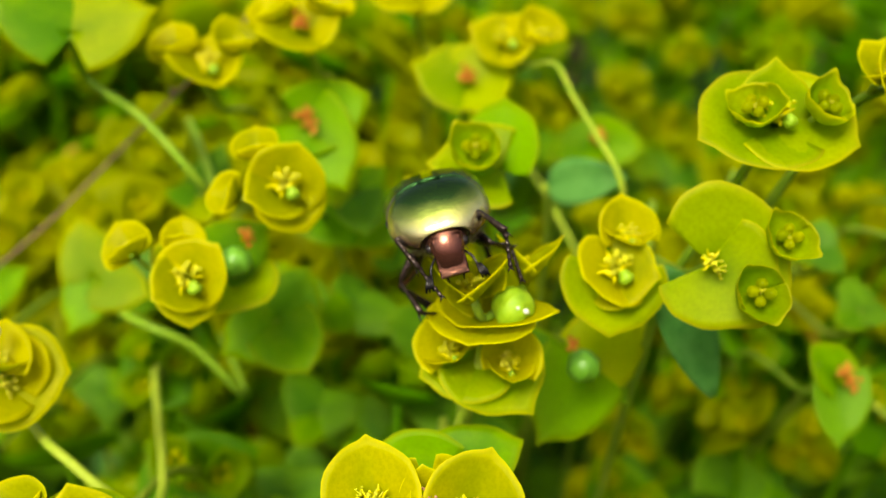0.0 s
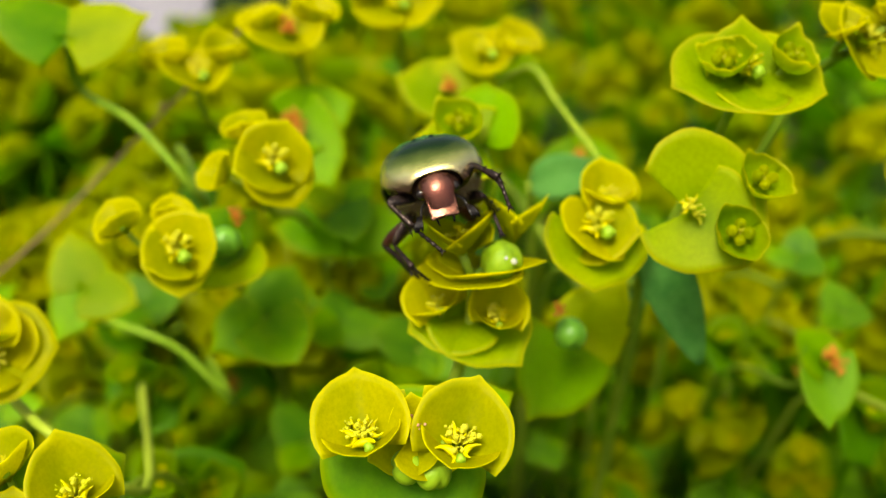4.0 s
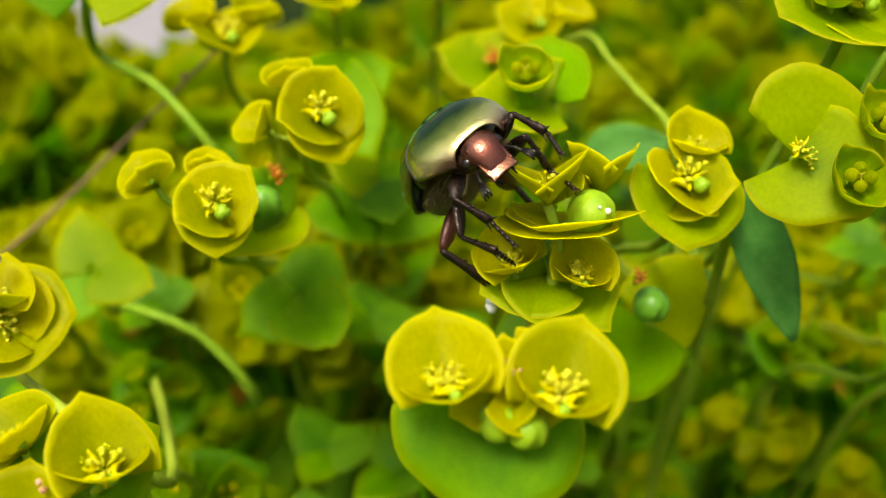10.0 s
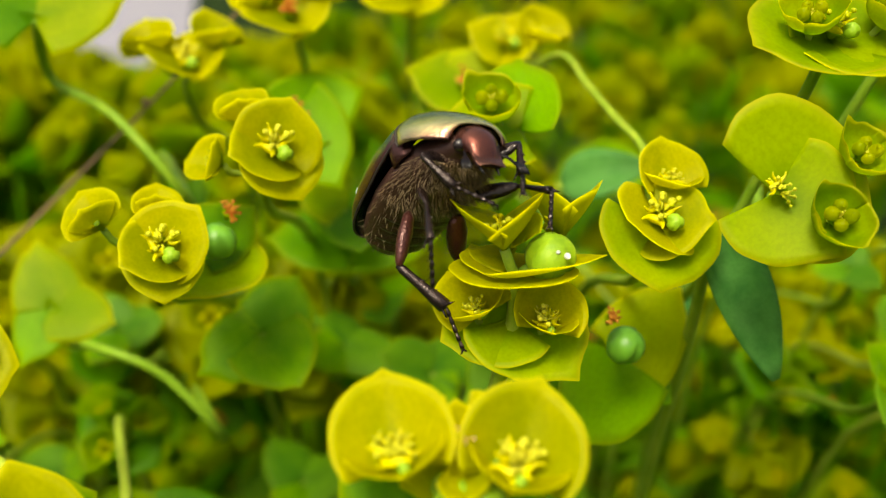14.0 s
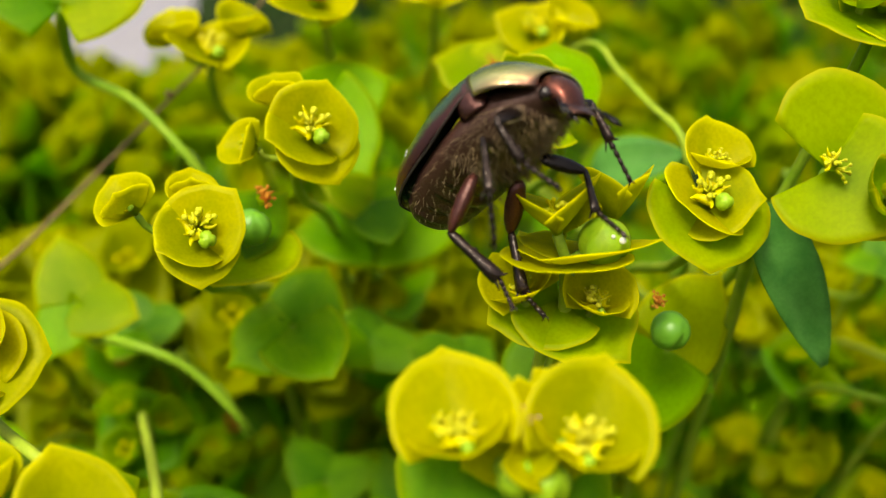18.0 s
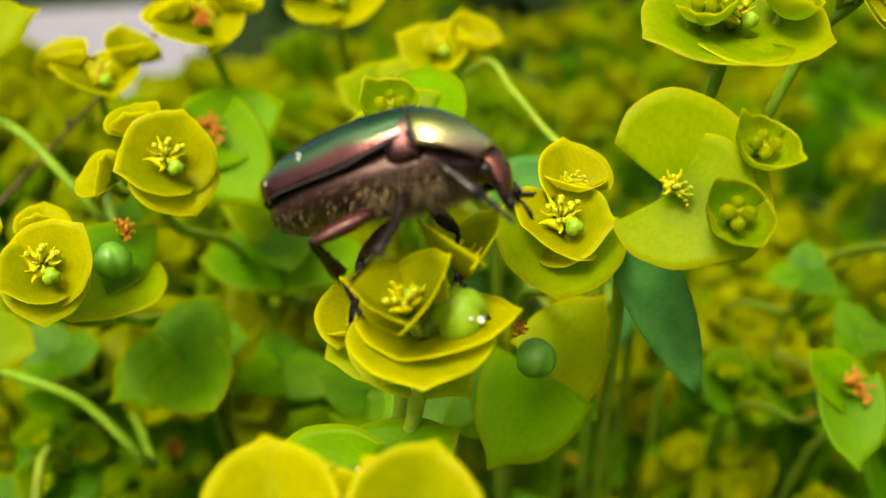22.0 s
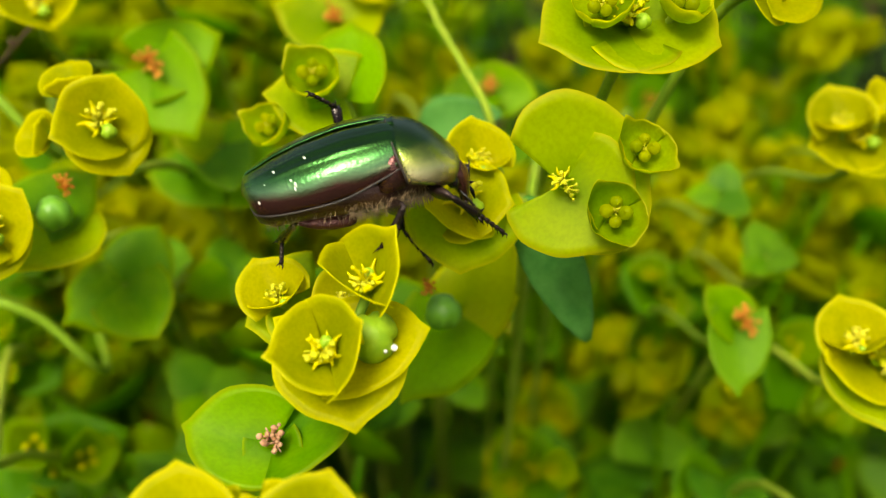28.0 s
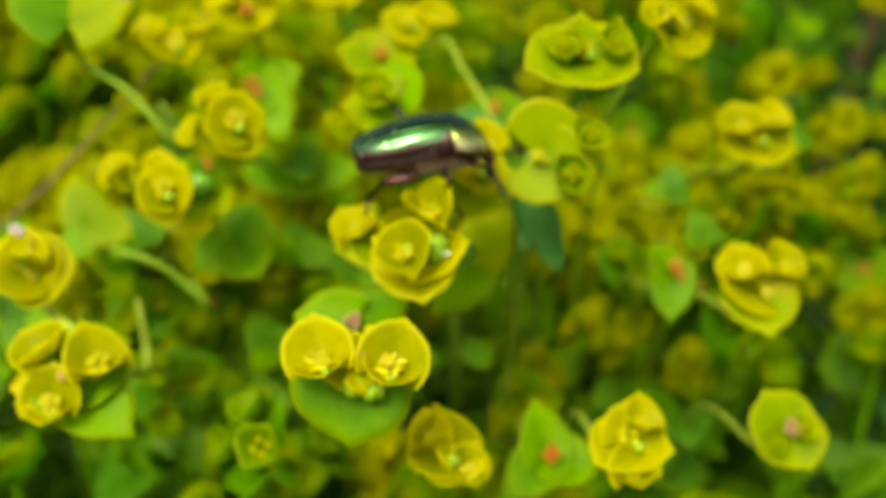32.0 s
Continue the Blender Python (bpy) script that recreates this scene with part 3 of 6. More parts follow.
spurge((60.5, 103, 549.0), view_way(-0.1, 0.55, 0.82), [(190, 6.4, 15, YELLOW), (-30, 6.6, 5, YELLOW)], [((-2.5, 2.0, 2), view_way(-0.3, 0.6, 0.7), 0, 0.95, YELLOW, 1), ((2.2, 2.8, 1.5), view_way(0.3, 0.6, 0.7), 20, 0.9, YELLOW, 3)], "fruit", "yellow spurge flower head among others")
# low front ones
spurge((10.5, 57.5, 527.5), view_way(0, 0.65, 0.75), [(100, 5.6, 30, YELLOW), (215, 5.2, 30, YELLOW), (-20, 5.2, 20, YELLOW)], [((-1.5, 2.4, 1), view_way(-0.3, 0.7, 0.6), 0, 0.8, YELLOW, 2), ((2.5, -1.4, 2), view_way(0.2, 0.5, 0.8), 10, 0.8, YELLOW, 0)], "fruit", "low yellow spurge flower head")
spurge((32.2, 57.5, 528.5), view_way(0.1, 0.6, 0.78), [(80, 5.4, 30, YELLOW), (200, 5.8, 15, YELLOW), (-20, 5.4, 15, YELLOW)], [((1.8, 2.2, 1), view_way(0.3, 0.7, 0.6), 0, 0.8, YELLOW, 2), ((0.5, -3.4, 2), view_way(0, 0.5, 0.8), 10, 0.85, YELLOW, 1)], "fruit", "low yellow spurge flower head")
spurge((56.5, 68.5, 520.5), view_way(0.1, 0.55, 0.82), [(110, 5.6, 10, LIME), (-70, 5.6, 5, LIME)], [((2.0, 0.8, 2), view_way(0.2, 0.6, 0.8), 0, 0.7, LIME, 2), ((-2, -1, 2), view_way(-0.2, 0.5, 0.8), 10, 0.7, LIME, 0)], "brown", "lime spurge flower head with a brown withered centre")
spurge((24.5, 68.5, 518.0), view_way(0, 0.5, 0.85), [(100, 7.0, 10, GREEN), (-20, 7.0, 0, GREEN), (220, 7.0, 0, GREEN)], (), "withered", "green spurge leaves round an orange withered flower", 1.1)
# left front ones
LEFT_FRONT = spurge((-33.0, 60.5, 538.6), view_way(0.15, 0.6, 0.78), [(-40, 9.0, -5, GREEN), (35, 8.0, 10, GREEN), (200, 6.5, 10, YELLOW)],
    [((4.0, 2.0, 2.0), view_way(0.25, 0.6, 0.75), 25, 1.08, YELLOW, 2), ((-1.2, -2.2, 3.0), view_way(0, 0.5, 0.86), 5, 1.08, YELLOW, 0), ((-2.2, 3.8, 1.0), view_way(-0.4, 0.7, 0.6), 40, 0.95, YELLOW, 4)],
    "brown", "yellow spurge flower head with three cups round a brown centre", 1.0)
spurge((-43.5, 79.5, 543.5), view_way(0.3, 0.5, 0.8), [(10, 6.5, 20, YELLOW), (90, 6.0, 25, YELLOW), (200, 6.0, 20, YELLOW)], [((0.5, 2.0, 2), view_way(0.2, 0.7, 0.6), 0, 0.9, YELLOW, 2)], "spent", "yellow spurge flower head beside a pale snail shell", stem=[(-38.0, 76, 537), (-30.0, 78, 528)])
# withered brown flower on broad leaves under the perch
spurge((-0.3, 69.0, 539.5), view_way(-0.05, 0.6, 0.8), [(25, 7.6, 5, GREEN), (165, 7.4, 5, GREEN), (-80, 4.6, -10, GREEN)], (), "brown", "broad green spurge leaves round a brown withered flower", 0.95)
# green leaves
leaf_shoot((16.1, 90.0, 537.5), view_way(0.1, 0.40, 0.9), [(52, 7.6, 10, LIME), (-128, 8.6, 8, GREEN), (-40, 5.0, -10, LEAF)])
leaf_shoot((8.0, 94.0, 535.5), view_way(0, 0.45, 0.88), [(-30, 7.4, 0, GREEN), (-155, 7.0, 0, LEAF)])
leaf_shoot((-20.0, 100.0, 537.0), view_way(0, 0.4, 0.9), [(-60, 7.0, 20, GREEN), (210, 6.5, 0, GREEN), (60, 6.5, 0, GREEN)])
leaf_shoot((-12.0, 124.0, 539.0), view_way(0.1, 0.55, 0.82), [(180, 9.0, 5, GREEN), (0, 9.0, 5, GREEN)])
RED_SHOOT = leaf_shoot((-46.0, 111.5, 536.0), view_way(0.1, 0.45, 0.87), [(-15, 6.5, 10, LIME), (-110, 6.0, 0, GREEN), (110, 7.0, 10, LIME)], "green spurge leaves round a reddish bud", stem=[(-40, 106, 533.5), (-32, 104, 530.5), (-27, 108, 520)])
cyathium(RED_SHOOT, Matrix.Translation((Vector((-49.6, 112.0, 535.2)) - Vector((-46.0 * 1.05, 201.5, 0))) * MM) @ turn(40, 0, 20), 0.9, 0, "withered")
leaf_shoot((-43.0, 112.0, 568.5), view_way(0.2, 0.45, 0.87), [(20, 8.0, 10, LIME), (160, 8.0, 10, GREEN)], "lime spurge leaves on a slanting stalk", stem=[(-36, 112, 558), (-29, 113, 547)])


def long_leaf(place, way, length, width, label="long blue-green leaf of a spurge", bend=0.12, roll=0.0):
    """A lance-shaped leaf on its own stalk to the ground."""
    root = head_root("spurge_shoot", label)
    p, w = Vector(place), Vector(way).normalized()
    foot = Vector((p.x, p.y + 60, 0))
    root.matrix_basis = Matrix.Translation(foot * MM)
    side = w.cross(view_way(0, 0.3, 0.95)).normalized()
    nrm = side.cross(w)
    m = Matrix((w, -side, nrm)).transposed().to_4x4()
    part("leaf", mesh_from("leaf", *sheet(leaf_points(length, width, bend), 0.2), BLUEGREEN), root, Matrix.Translation((p - foot) * MM) @ m @ turn(roll, 0, 0))
    pts = [q - foot for q in curve_points([p, p + Vector((1.0, 6, -12)), Vector((foot.x + 2, p.y + 30, p.z - 60)), Vector((foot.x + 2, foot.y, p.z - 160)), foot], 6)]
    part("stem", mesh_from("stem", *tube(pts, 0.6, 8), STEM), root)
    return root


long_leaf((21.5, 84.5, 553.0), view_way(0.42, -0.9, -0.05), 15.5, 5.6)
long_leaf((13.0, 112.0, 549.0), view_way(0.5, 0.1, 0.3), 10.0, 6.0)
long_leaf((30.0, 118.0, 534.0), view_way(-0.5, -0.6, 0.3), 16.0, 5.0)


def dry_stalk():
    root = tagged(new("dry_stalk"), "thin dry brown grass stalk leaning across the flowers", "plant")
    foot = Vector((-118, 112, 0))
    root.matrix_basis = Matrix.Translation(foot * MM)
    pts = [q - foot for q in curve_points([(-5, 136, 592), (-21.8, 129, 570), (-50.5, 121, 543.3), (-78, 114, 518), (-98, 112, 470), foot], 8)]
    part("stalk", mesh_from("stalk", *tube(pts, [0.15 + 0.007 * i for i in range(len(pts))], 7), BROWN), root)
    part("node", mesh_from("node", *ball(0.5, 8), BROWN), root, Matrix.Translation((Vector((-36.0, 125.0, 557.1)) - foot) * MM))


dry_stalk()


def middle_ground():
    """Leafy young shoots that fill the bed just behind the front flowers."""
    rnd = random.Random(12)
    for k in range(52):
        y = rnd.uniform(106, 170)
        x = rnd.uniform(-0.62, 0.66) * (y + 12)
        z = 577 - (y + 4) * rnd.uniform(0.24, 0.70)
        mats = rnd.choice(((LIME, LEAF, GREEN), (LEAF, GREEN, LIME), (LEAF, LEAF, LIME), (LEAF, LEAF, GREEN)))
        turnby = rnd.uniform(0, 360)
        small = 1.0
        if x > 18 or z < 527:
            mats = (LEAF, LEAF, GREEN)
        if x > 18:
            small = 0.66
            if k % 5 < 3:
                continue
        leaf_shoot((x, y, z), view_way(rnd.uniform(-0.4, 0.4), rnd.uniform(0.35, 0.8), 0.7), [(turnby, small * rnd.uniform(5, 7.5), rnd.uniform(-5, 25), mats[0]), (turnby + 125, small * rnd.uniform(5, 7.5), rnd.uniform(-5, 25), mats[1]), (turnby + 235, small * rnd.uniform(4, 6.5), rnd.uniform(-5, 25), mats[2])], "young spurge shoot with rounded lime-green leaves", foot=(x * 1.05, y + 70, 0))


middle_ground()


# ---- the perch: a flower head that the beetle tips over ----
def head_only(name, place, normal, bracts, florets, label, stalk, center=None, size=1.0):
    root = tagged(new(name), label, "flower", "spurge flower heads")
    p = Vector(place)
    root.matrix_basis = Matrix.Translation(p * MM)
    back = Matrix.Translation(-p * MM)
    n = Vector(normal).normalized()
    m = back @ facing(place, normal)
    for i, (ang, length, lift, mat, *wide) in enumerate(bracts):
        part("bract", bract_mesh(mat, (i * 3 + 1) % 6, "open"), root, m @ turn(0, 0, ang) @ turn(0, -lift, 0, s=length / 5.0) @ Matrix.Diagonal((1, wide[0] if wide else 1, 1, 1)))
    if center:
        cyathium(root, m @ turn(at=(0, 0, 1.0 * MM)), size, 0.8 if center == "fruit" else 0, "fresh" if center == "fruit" else center)
    for off, fn, axis, fs, mat, variant in florets:
        fn = tip_up(fn, mat)
        q = p + off[0] * view_way(1, 0, 0) + off[1] * view_way(0, 1, 0) + off[2] * view_way(0, 0, 1)
        floret(root, back @ facing(q, fn, axis), fs, mat, variant)
        b = q - Vector(fn).normalized() * 0.7
        part("ray", mesh_from("ray", *tube([(0, 0, 0), tuple((b - p) / 2 - n * 0.2), tuple(b - p)], 0.42, 8), STEM), root)
    pts = curve_points([Vector((0, 0, 0))] + [Vector(q) - p for q in stalk], 6)
    part("stalk", mesh_from("stalk", *tube(pts, 0.6, 8), STEM), root)
    return root


PERCH_AT = (3.4, 71.5, 553.6)
perch = head_only("spurge_flower_head", PERCH_AT, view_way(0.05, 0.98, 0.15), [(-108, 5.5, -4, YELLOW, 1.12), (-16, 6.4, 12, YELLOW, 0.78), (125, 4.8, 14, YELLOW)], (),
    "yellow spurge flower head with a round green capsule, under the beetle", [(3.2, 71.6, 549.5), (2.3, 71.4, 545.5), (1.3, 72.0, 541.5), (0.6, 74.0, 537.5)])


def on_perch(right, up, near):
    return right * view_way(1, 0, 0) + up * view_way(0, 1, 0) + near * view_way(0, 0, 1)


capsule = part("capsule", mesh_from("capsule", *fruit_shape(2.0), FRUIT), perch, Matrix.Translation(MM * on_perch(2.6, 1.35, 0.8)) @ turn(15, 10, 20), "round three-lobed green seed capsule")
for off, r in (((3.6, 1.44, 2.60), 0.27), ((2.9, 1.75, 2.75), 0.17)):
    part("dew_drop", mesh_from("dew_drop", *ball(r, 14), WATER), perch, Matrix.Translation(MM * on_perch(*off)), "bead of dew, whitened for its sky glint")
# the flower that leans to the front, and the one behind with its two bracts in a V
for off, way, axis, size, lift, variant in (((-1.0, 3.0, 1.2), view_way(-0.10, 0.96, 0.15), 80, 0.88, 38, 1), ((3.85, 3.7, -1.9), view_way(0.1, 0.97, -0.1), 92, 0.9, 46, 4)):
    q = on_perch(*off)
    fl = cyathium(perch, facing(q, way, axis), size, 0.62, "fresh", (0.25, -0.2))
    for k, (a, r) in enumerate(((90, 1.06), (-90, 1.12))):
        part("small_bract", bract_mesh(YELLOW, (variant + 3 * k) % 6, "petal"), fl, turn(at=(0, 0, (-0.9 - 0.12 * k) * MM)) @ turn(0, 0, a) @ turn(0, -lift, 0, s=r))
    part("style", STYLE_ME, fl, turn(-6, 8, 30, (0, 0, 0.4 * MM), 1.15))
    b = q - way * 0.9
    part("ray", mesh_from("ray", *tube([(0, 0, 0), tuple(b * 0.5 - 0.3 * way), tuple(b)], 0.42, 8), STEM), perch)
for off, way, axis, size in (((0.6, 2.6, 1.3), view_way(-0.75, 0.5, 0.45), 70, 0.62), ((-0.2, 1.2, -1.2), view_way(0.1, 0.8, 0.6), 150, 0.7)):
    part("bract", bract_mesh(YELLOW, 2, "flat"), perch, facing(on_perch(*off), way, axis, size) @ Matrix.Diagonal((1, 0.6, 1, 1)))

# the lower half of the perch stays where it is
LOW = spurge((3.6, 76.0, 548.6), view_way(0.05, 0.45, 0.88), [(-55, 6.2, 0, LIME), (205, 5.6, 0, LIME)],
    [((-3.0, 0.6, 1.5), view_way(-0.2, 0.6, 0.78), 25, 0.80, YELLOW, 4), ((2.4, -0.4, 2.0), view_way(0.15, 0.5, 0.85), -5, 0.85, YELLOW, 0)],
    None, "lower pair of lime spurge bracts with two cups", stem=[(2.0, 86, 532)], thick=0.55)
part("capsule", DARKFRUIT_ME, LOW, Matrix.Translation((Vector((14.2, 82.6, 542.6)) - Vector((3.6 * 1.05, 171.0, 0))) * MM) @ turn(20, 30, 0, s=1.75), "dark green seed capsule")
cyathium(LOW, Matrix.Translation((Vector((12.7, 82.2, 545.4)) - Vector((3.6 * 1.05, 171.0, 0))) * MM) @ turn(20, 20, 0), 0.6, 0, "withered")
fluff_v = joined([(*ball(0.36 + 0.2 * (k % 3) / 2, 8, 0.8), turn(at=(0.55 * math.cos(k * 2.1), 0.4 * math.sin(k * 1.3), 0.35 * math.sin(k * 2.7)))) for k in range(7)])
fluff = new("bubble_tuft", mesh_from("bubble_tuft", *fluff_v, FLUFF))
fluff.matrix_basis = Matrix.Translation(Vector((-0.9, 76.3, 549.3)) * MM)
tagged(fluff, "small white frothy tuft under the hind foot of the beetle", "froth")

# ---- the front flower that sags later ----
FRONT_AT = (-1.5, 57.6, 548.4)
front = head_only("spurge_flower_head", FRONT_AT, view_way(0, 0.55, 0.83), [(-25, 4.6, -30, YELLOW), (-150, 4.2, -30, YELLOW), (95, 2.6, 40, YELLOW)],
    [((-4.0, -0.4, 1.0), view_way(-0.1, 0.6, 0.8), 12, 1.12, YELLOW, 0), ((3.2, -1.2, 1.2), view_way(0.12, 0.55, 0.83), -12, 1.15, YELLOW, 3)],
    "bright yellow spurge flower head with two cups round a withered centre", [(-1.2, 60.5, 544.0), (-0.6, 66.0, 538.0)], "brown", 0.5)
part("leaf", bract_mesh(GREEN, 2, "flat"), front, facing(-1.0 * view_way(1, 0, 0) - 2.2 * view_way(0, 1, 0) - 2.4 * view_way(0, 0, 1), view_way(0, 0.30, 0.95), -98, 1.5), "broad green leaf below the cups")
for ox in (-0.7, 1.2):
    part("capsule", FRUIT_ME, front, Matrix.Translation(MM * (ox * view_way(1, 0, 0) - (3.1 + 0.3 * ox) * view_way(0, 1, 0) + 0.2 * view_way(0, 0, 1))) @ turn(30, 20 * ox, 0, s=1.45), "green seed capsule")

# a snail shell on the left
shell_v = joined([(*ball(1.3 * (0.80 ** k), 12, 0.85), turn(at=(1.35 * (0.80 ** k) * math.cos(k * 0.75) - 1.0, 1.35 * (0.80 ** k) * math.sin(k * 0.75), 0.22 * k))) for k in range(10)])
shell = new("snail_shell", mesh_from("snail_shell", *shell_v, plain("shell", (0.25, 0.20, 0.18), (0.55, 0.50, 0.47), 0.35, 0, 700)))
shell.matrix_basis = Matrix.Translation(Vector((-42.9, 78.5, 549.9)) * MM) @ turn(60, 20, 10, s=0.55)
tagged(shell, "tiny pale coiled snail shell on a yellow bract", "snail shell")


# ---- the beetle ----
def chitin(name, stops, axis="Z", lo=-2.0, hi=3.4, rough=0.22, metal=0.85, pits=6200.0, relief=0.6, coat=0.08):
    """Metallic chitin whose colour and brightness run with the height on the body, finely pitted."""
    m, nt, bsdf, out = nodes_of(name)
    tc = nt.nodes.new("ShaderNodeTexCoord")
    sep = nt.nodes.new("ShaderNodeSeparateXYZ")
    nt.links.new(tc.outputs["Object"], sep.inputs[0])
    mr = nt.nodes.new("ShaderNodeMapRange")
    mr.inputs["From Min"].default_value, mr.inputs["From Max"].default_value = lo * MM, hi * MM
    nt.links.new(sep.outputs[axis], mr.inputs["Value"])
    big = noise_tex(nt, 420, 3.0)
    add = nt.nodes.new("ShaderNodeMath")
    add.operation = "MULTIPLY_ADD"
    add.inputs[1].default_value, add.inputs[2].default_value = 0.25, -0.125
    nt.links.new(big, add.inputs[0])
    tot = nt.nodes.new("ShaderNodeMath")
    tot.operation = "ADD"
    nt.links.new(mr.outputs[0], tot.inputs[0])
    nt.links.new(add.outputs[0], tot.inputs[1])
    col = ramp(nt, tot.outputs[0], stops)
    vor = nt.nodes.new("ShaderNodeTexVoronoi")
    vor.inputs["Scale"].default_value = pits
    nt.links.new(tc.outputs["Object"], vor.inputs["Vector"])
    nt.links.new(col, bsdf.inputs["Base Color"])
    bsdf.inputs["Metallic"].default_value = metal
    bsdf.inputs["Roughness"].default_value = rough
    bsdf.inputs["Coat Weight"].default_value = coat
    bsdf.inputs["Coat Roughness"].default_value = 0.12
    bump(nt, bsdf, vor.outputs["Distance"], relief, 0.00006)
    return m


# pale green and coppery reflection bands and the dark top are painted by height
ELYTRA = chitin("green elytra, sheen painted in", [(0.0, (0.010, 0.008, 0.008)), (0.07, (0.03, 0.014, 0.014)), (0.13, (0.09, 0.034, 0.032)), (0.30, (0.14, 0.050, 0.048)), (0.39, (0.11, 0.14, 0.07)), (0.50, (0.12, 0.24, 0.11)), (0.64, (0.040, 0.14, 0.040)), (0.74, (0.016, 0.065, 0.012)), (1.0, (0.010, 0.045, 0.006))], lo=-0.35, hi=3.4, rough=0.17, relief=0.24, coat=0.03)
# the sky's gold reflection and the darkly reflecting top are painted in by height
PRONOTUM = chitin("gold-green pronotum, sheen painted in", [(0.0, (0.10, 0.05, 0.04)), (0.12, (0.22, 0.12, 0.08)), (0.24, (0.56, 0.44, 0.22)), (0.38, (0.66, 0.62, 0.28)), (0.50, (0.52, 0.53, 0.16)), (0.62, (0.20, 0.26, 0.05)), (0.78, (0.03, 0.080, 0.014)), (1.0, (0.015, 0.045, 0.010))], lo=-0.9, hi=3.1, rough=0.17, relief=0.26, coat=0.03)
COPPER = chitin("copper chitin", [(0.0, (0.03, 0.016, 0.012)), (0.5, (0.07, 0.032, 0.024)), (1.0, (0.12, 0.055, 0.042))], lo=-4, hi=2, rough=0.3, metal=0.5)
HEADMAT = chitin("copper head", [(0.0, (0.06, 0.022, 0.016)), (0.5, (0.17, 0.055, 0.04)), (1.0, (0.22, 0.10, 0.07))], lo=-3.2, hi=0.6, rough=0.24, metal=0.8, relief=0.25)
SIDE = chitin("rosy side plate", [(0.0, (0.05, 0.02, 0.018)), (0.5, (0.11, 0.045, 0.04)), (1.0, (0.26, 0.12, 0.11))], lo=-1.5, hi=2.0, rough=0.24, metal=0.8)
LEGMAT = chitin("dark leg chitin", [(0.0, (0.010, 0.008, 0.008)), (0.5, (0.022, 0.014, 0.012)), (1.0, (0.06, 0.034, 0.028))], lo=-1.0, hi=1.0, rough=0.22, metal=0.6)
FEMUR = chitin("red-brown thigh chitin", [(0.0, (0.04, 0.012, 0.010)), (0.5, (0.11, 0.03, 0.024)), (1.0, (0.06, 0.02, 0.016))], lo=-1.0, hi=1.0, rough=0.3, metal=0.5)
RIM = plain("dark rim", (0.010, 0.008, 0.007), (0.03, 0.02, 0.016), 0.55)
EYE = plain("black eye", (0.008, 0.006, 0.006), (0.02, 0.014, 0.014), 0.12)
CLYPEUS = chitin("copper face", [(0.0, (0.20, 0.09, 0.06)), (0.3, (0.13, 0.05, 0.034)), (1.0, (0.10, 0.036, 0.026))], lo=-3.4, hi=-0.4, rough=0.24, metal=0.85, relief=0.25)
HAIR = plain("cream hair", (0.16, 0.10, 0.05), (0.36, 0.26, 0.14), 0.6)
FLECK = plain("white fleck", (0.75, 0.72, 0.66), (0.88, 0.86, 0.82), 0.6)


def interp(table, x):
    for (x0, *a), (x1, *b) in zip(table, table[1:]):
        if (x0 <= x <= x1) or (x1 <= x <= x0):
            k = (x - x0) / (x1 - x0)
            k = k * k * (3 - 2 * k) * 0.5 + k * 0.5
            return [p + (q - p) * k for p, q in zip(a, b)]
    return table[-1][1:] if abs(x - table[-1][0]) < abs(x - table[0][0]) else table[0][1:]


ELY = [(3.2, 3.75, 2.85), (2.0, 4.15, 3.1), (-0.5, 4.45, 3.3), (-3.2, 4.4, 3.08), (-5.3, 4.15, 2.74), (-6.8, 3.7, 2.35), (-7.6, 3.05, 1.98), (-8.0, 2.35, 1.6), (-8.2, 1.6, 1.15), (-8.35, 0.8, 0.65)]


def elytron_at(x, th):
    """A point of the wing case: x along the body, th from the seam (0) to the side (1)."""
    w, h = interp(ELY, x)
    a = radians(4 + 89 * th)
    sx = math.copysign(abs(math.sin(a)) ** 0.85, math.sin(a))
    cz = math.copysign(abs(math.cos(a)) ** 0.75, math.cos(a))
    rib = 0.10 * math.exp(-((th - 0.42) / 0.035) ** 2) * (1 if -6.5 < x < 2.0 else 0.3) + 0.05 * math.exp(-((th - 0.24) / 0.03) ** 2)
    k = 1 + rib / 3.0
    return (x - 0.5 * (1 - th) * (x < -7.5), w * sx * k + 0.03, 0.15 + h * cz * k - (0.9 * max(0, (x + 1.5)) / 4.7 * max(0, th - 0.80) * -5.0))


def shell_from(grid, cx, cz, t=0.18):
    """A closed shell: the grid and the same grid drawn in towards the line (cx.., 0, cz)."""
    nr, nc = len(grid), len(grid[0])
    outer = [p for row in grid for p in row]
    inner = []
    for x, y, z in outer:
        v = Vector((0, y, z - cz))
        k = max(0.0, 1 - t / max(v.length, 0.3))
        inner.append((x, y * k, cz + (z - cz) * k))
    verts, faces, o = outer + inner, [], nr * nc
    for i in range(nr - 1):
        for j in range(nc - 1):
            a, b, c, d = i * nc + j, i * nc + j + 1, (i + 1) * nc + j + 1, (i + 1) * nc + j
            faces += [(a, b, c, d), (d + o, c + o, b + o, a + o)]
    rim = [j for j in range(nc)] + [i * nc + nc - 1 for i in range(1, nr)] + [(nr - 1) * nc + j for j in range(nc - 2, -1, -1)] + [i * nc for i in range(nr - 2, 0, -1)]
    for k in range(len(rim)):
        a, b = rim[k], rim[(k + 1) % len(rim)]
        faces.append((b, a, a + o, b + o))
    return verts, faces


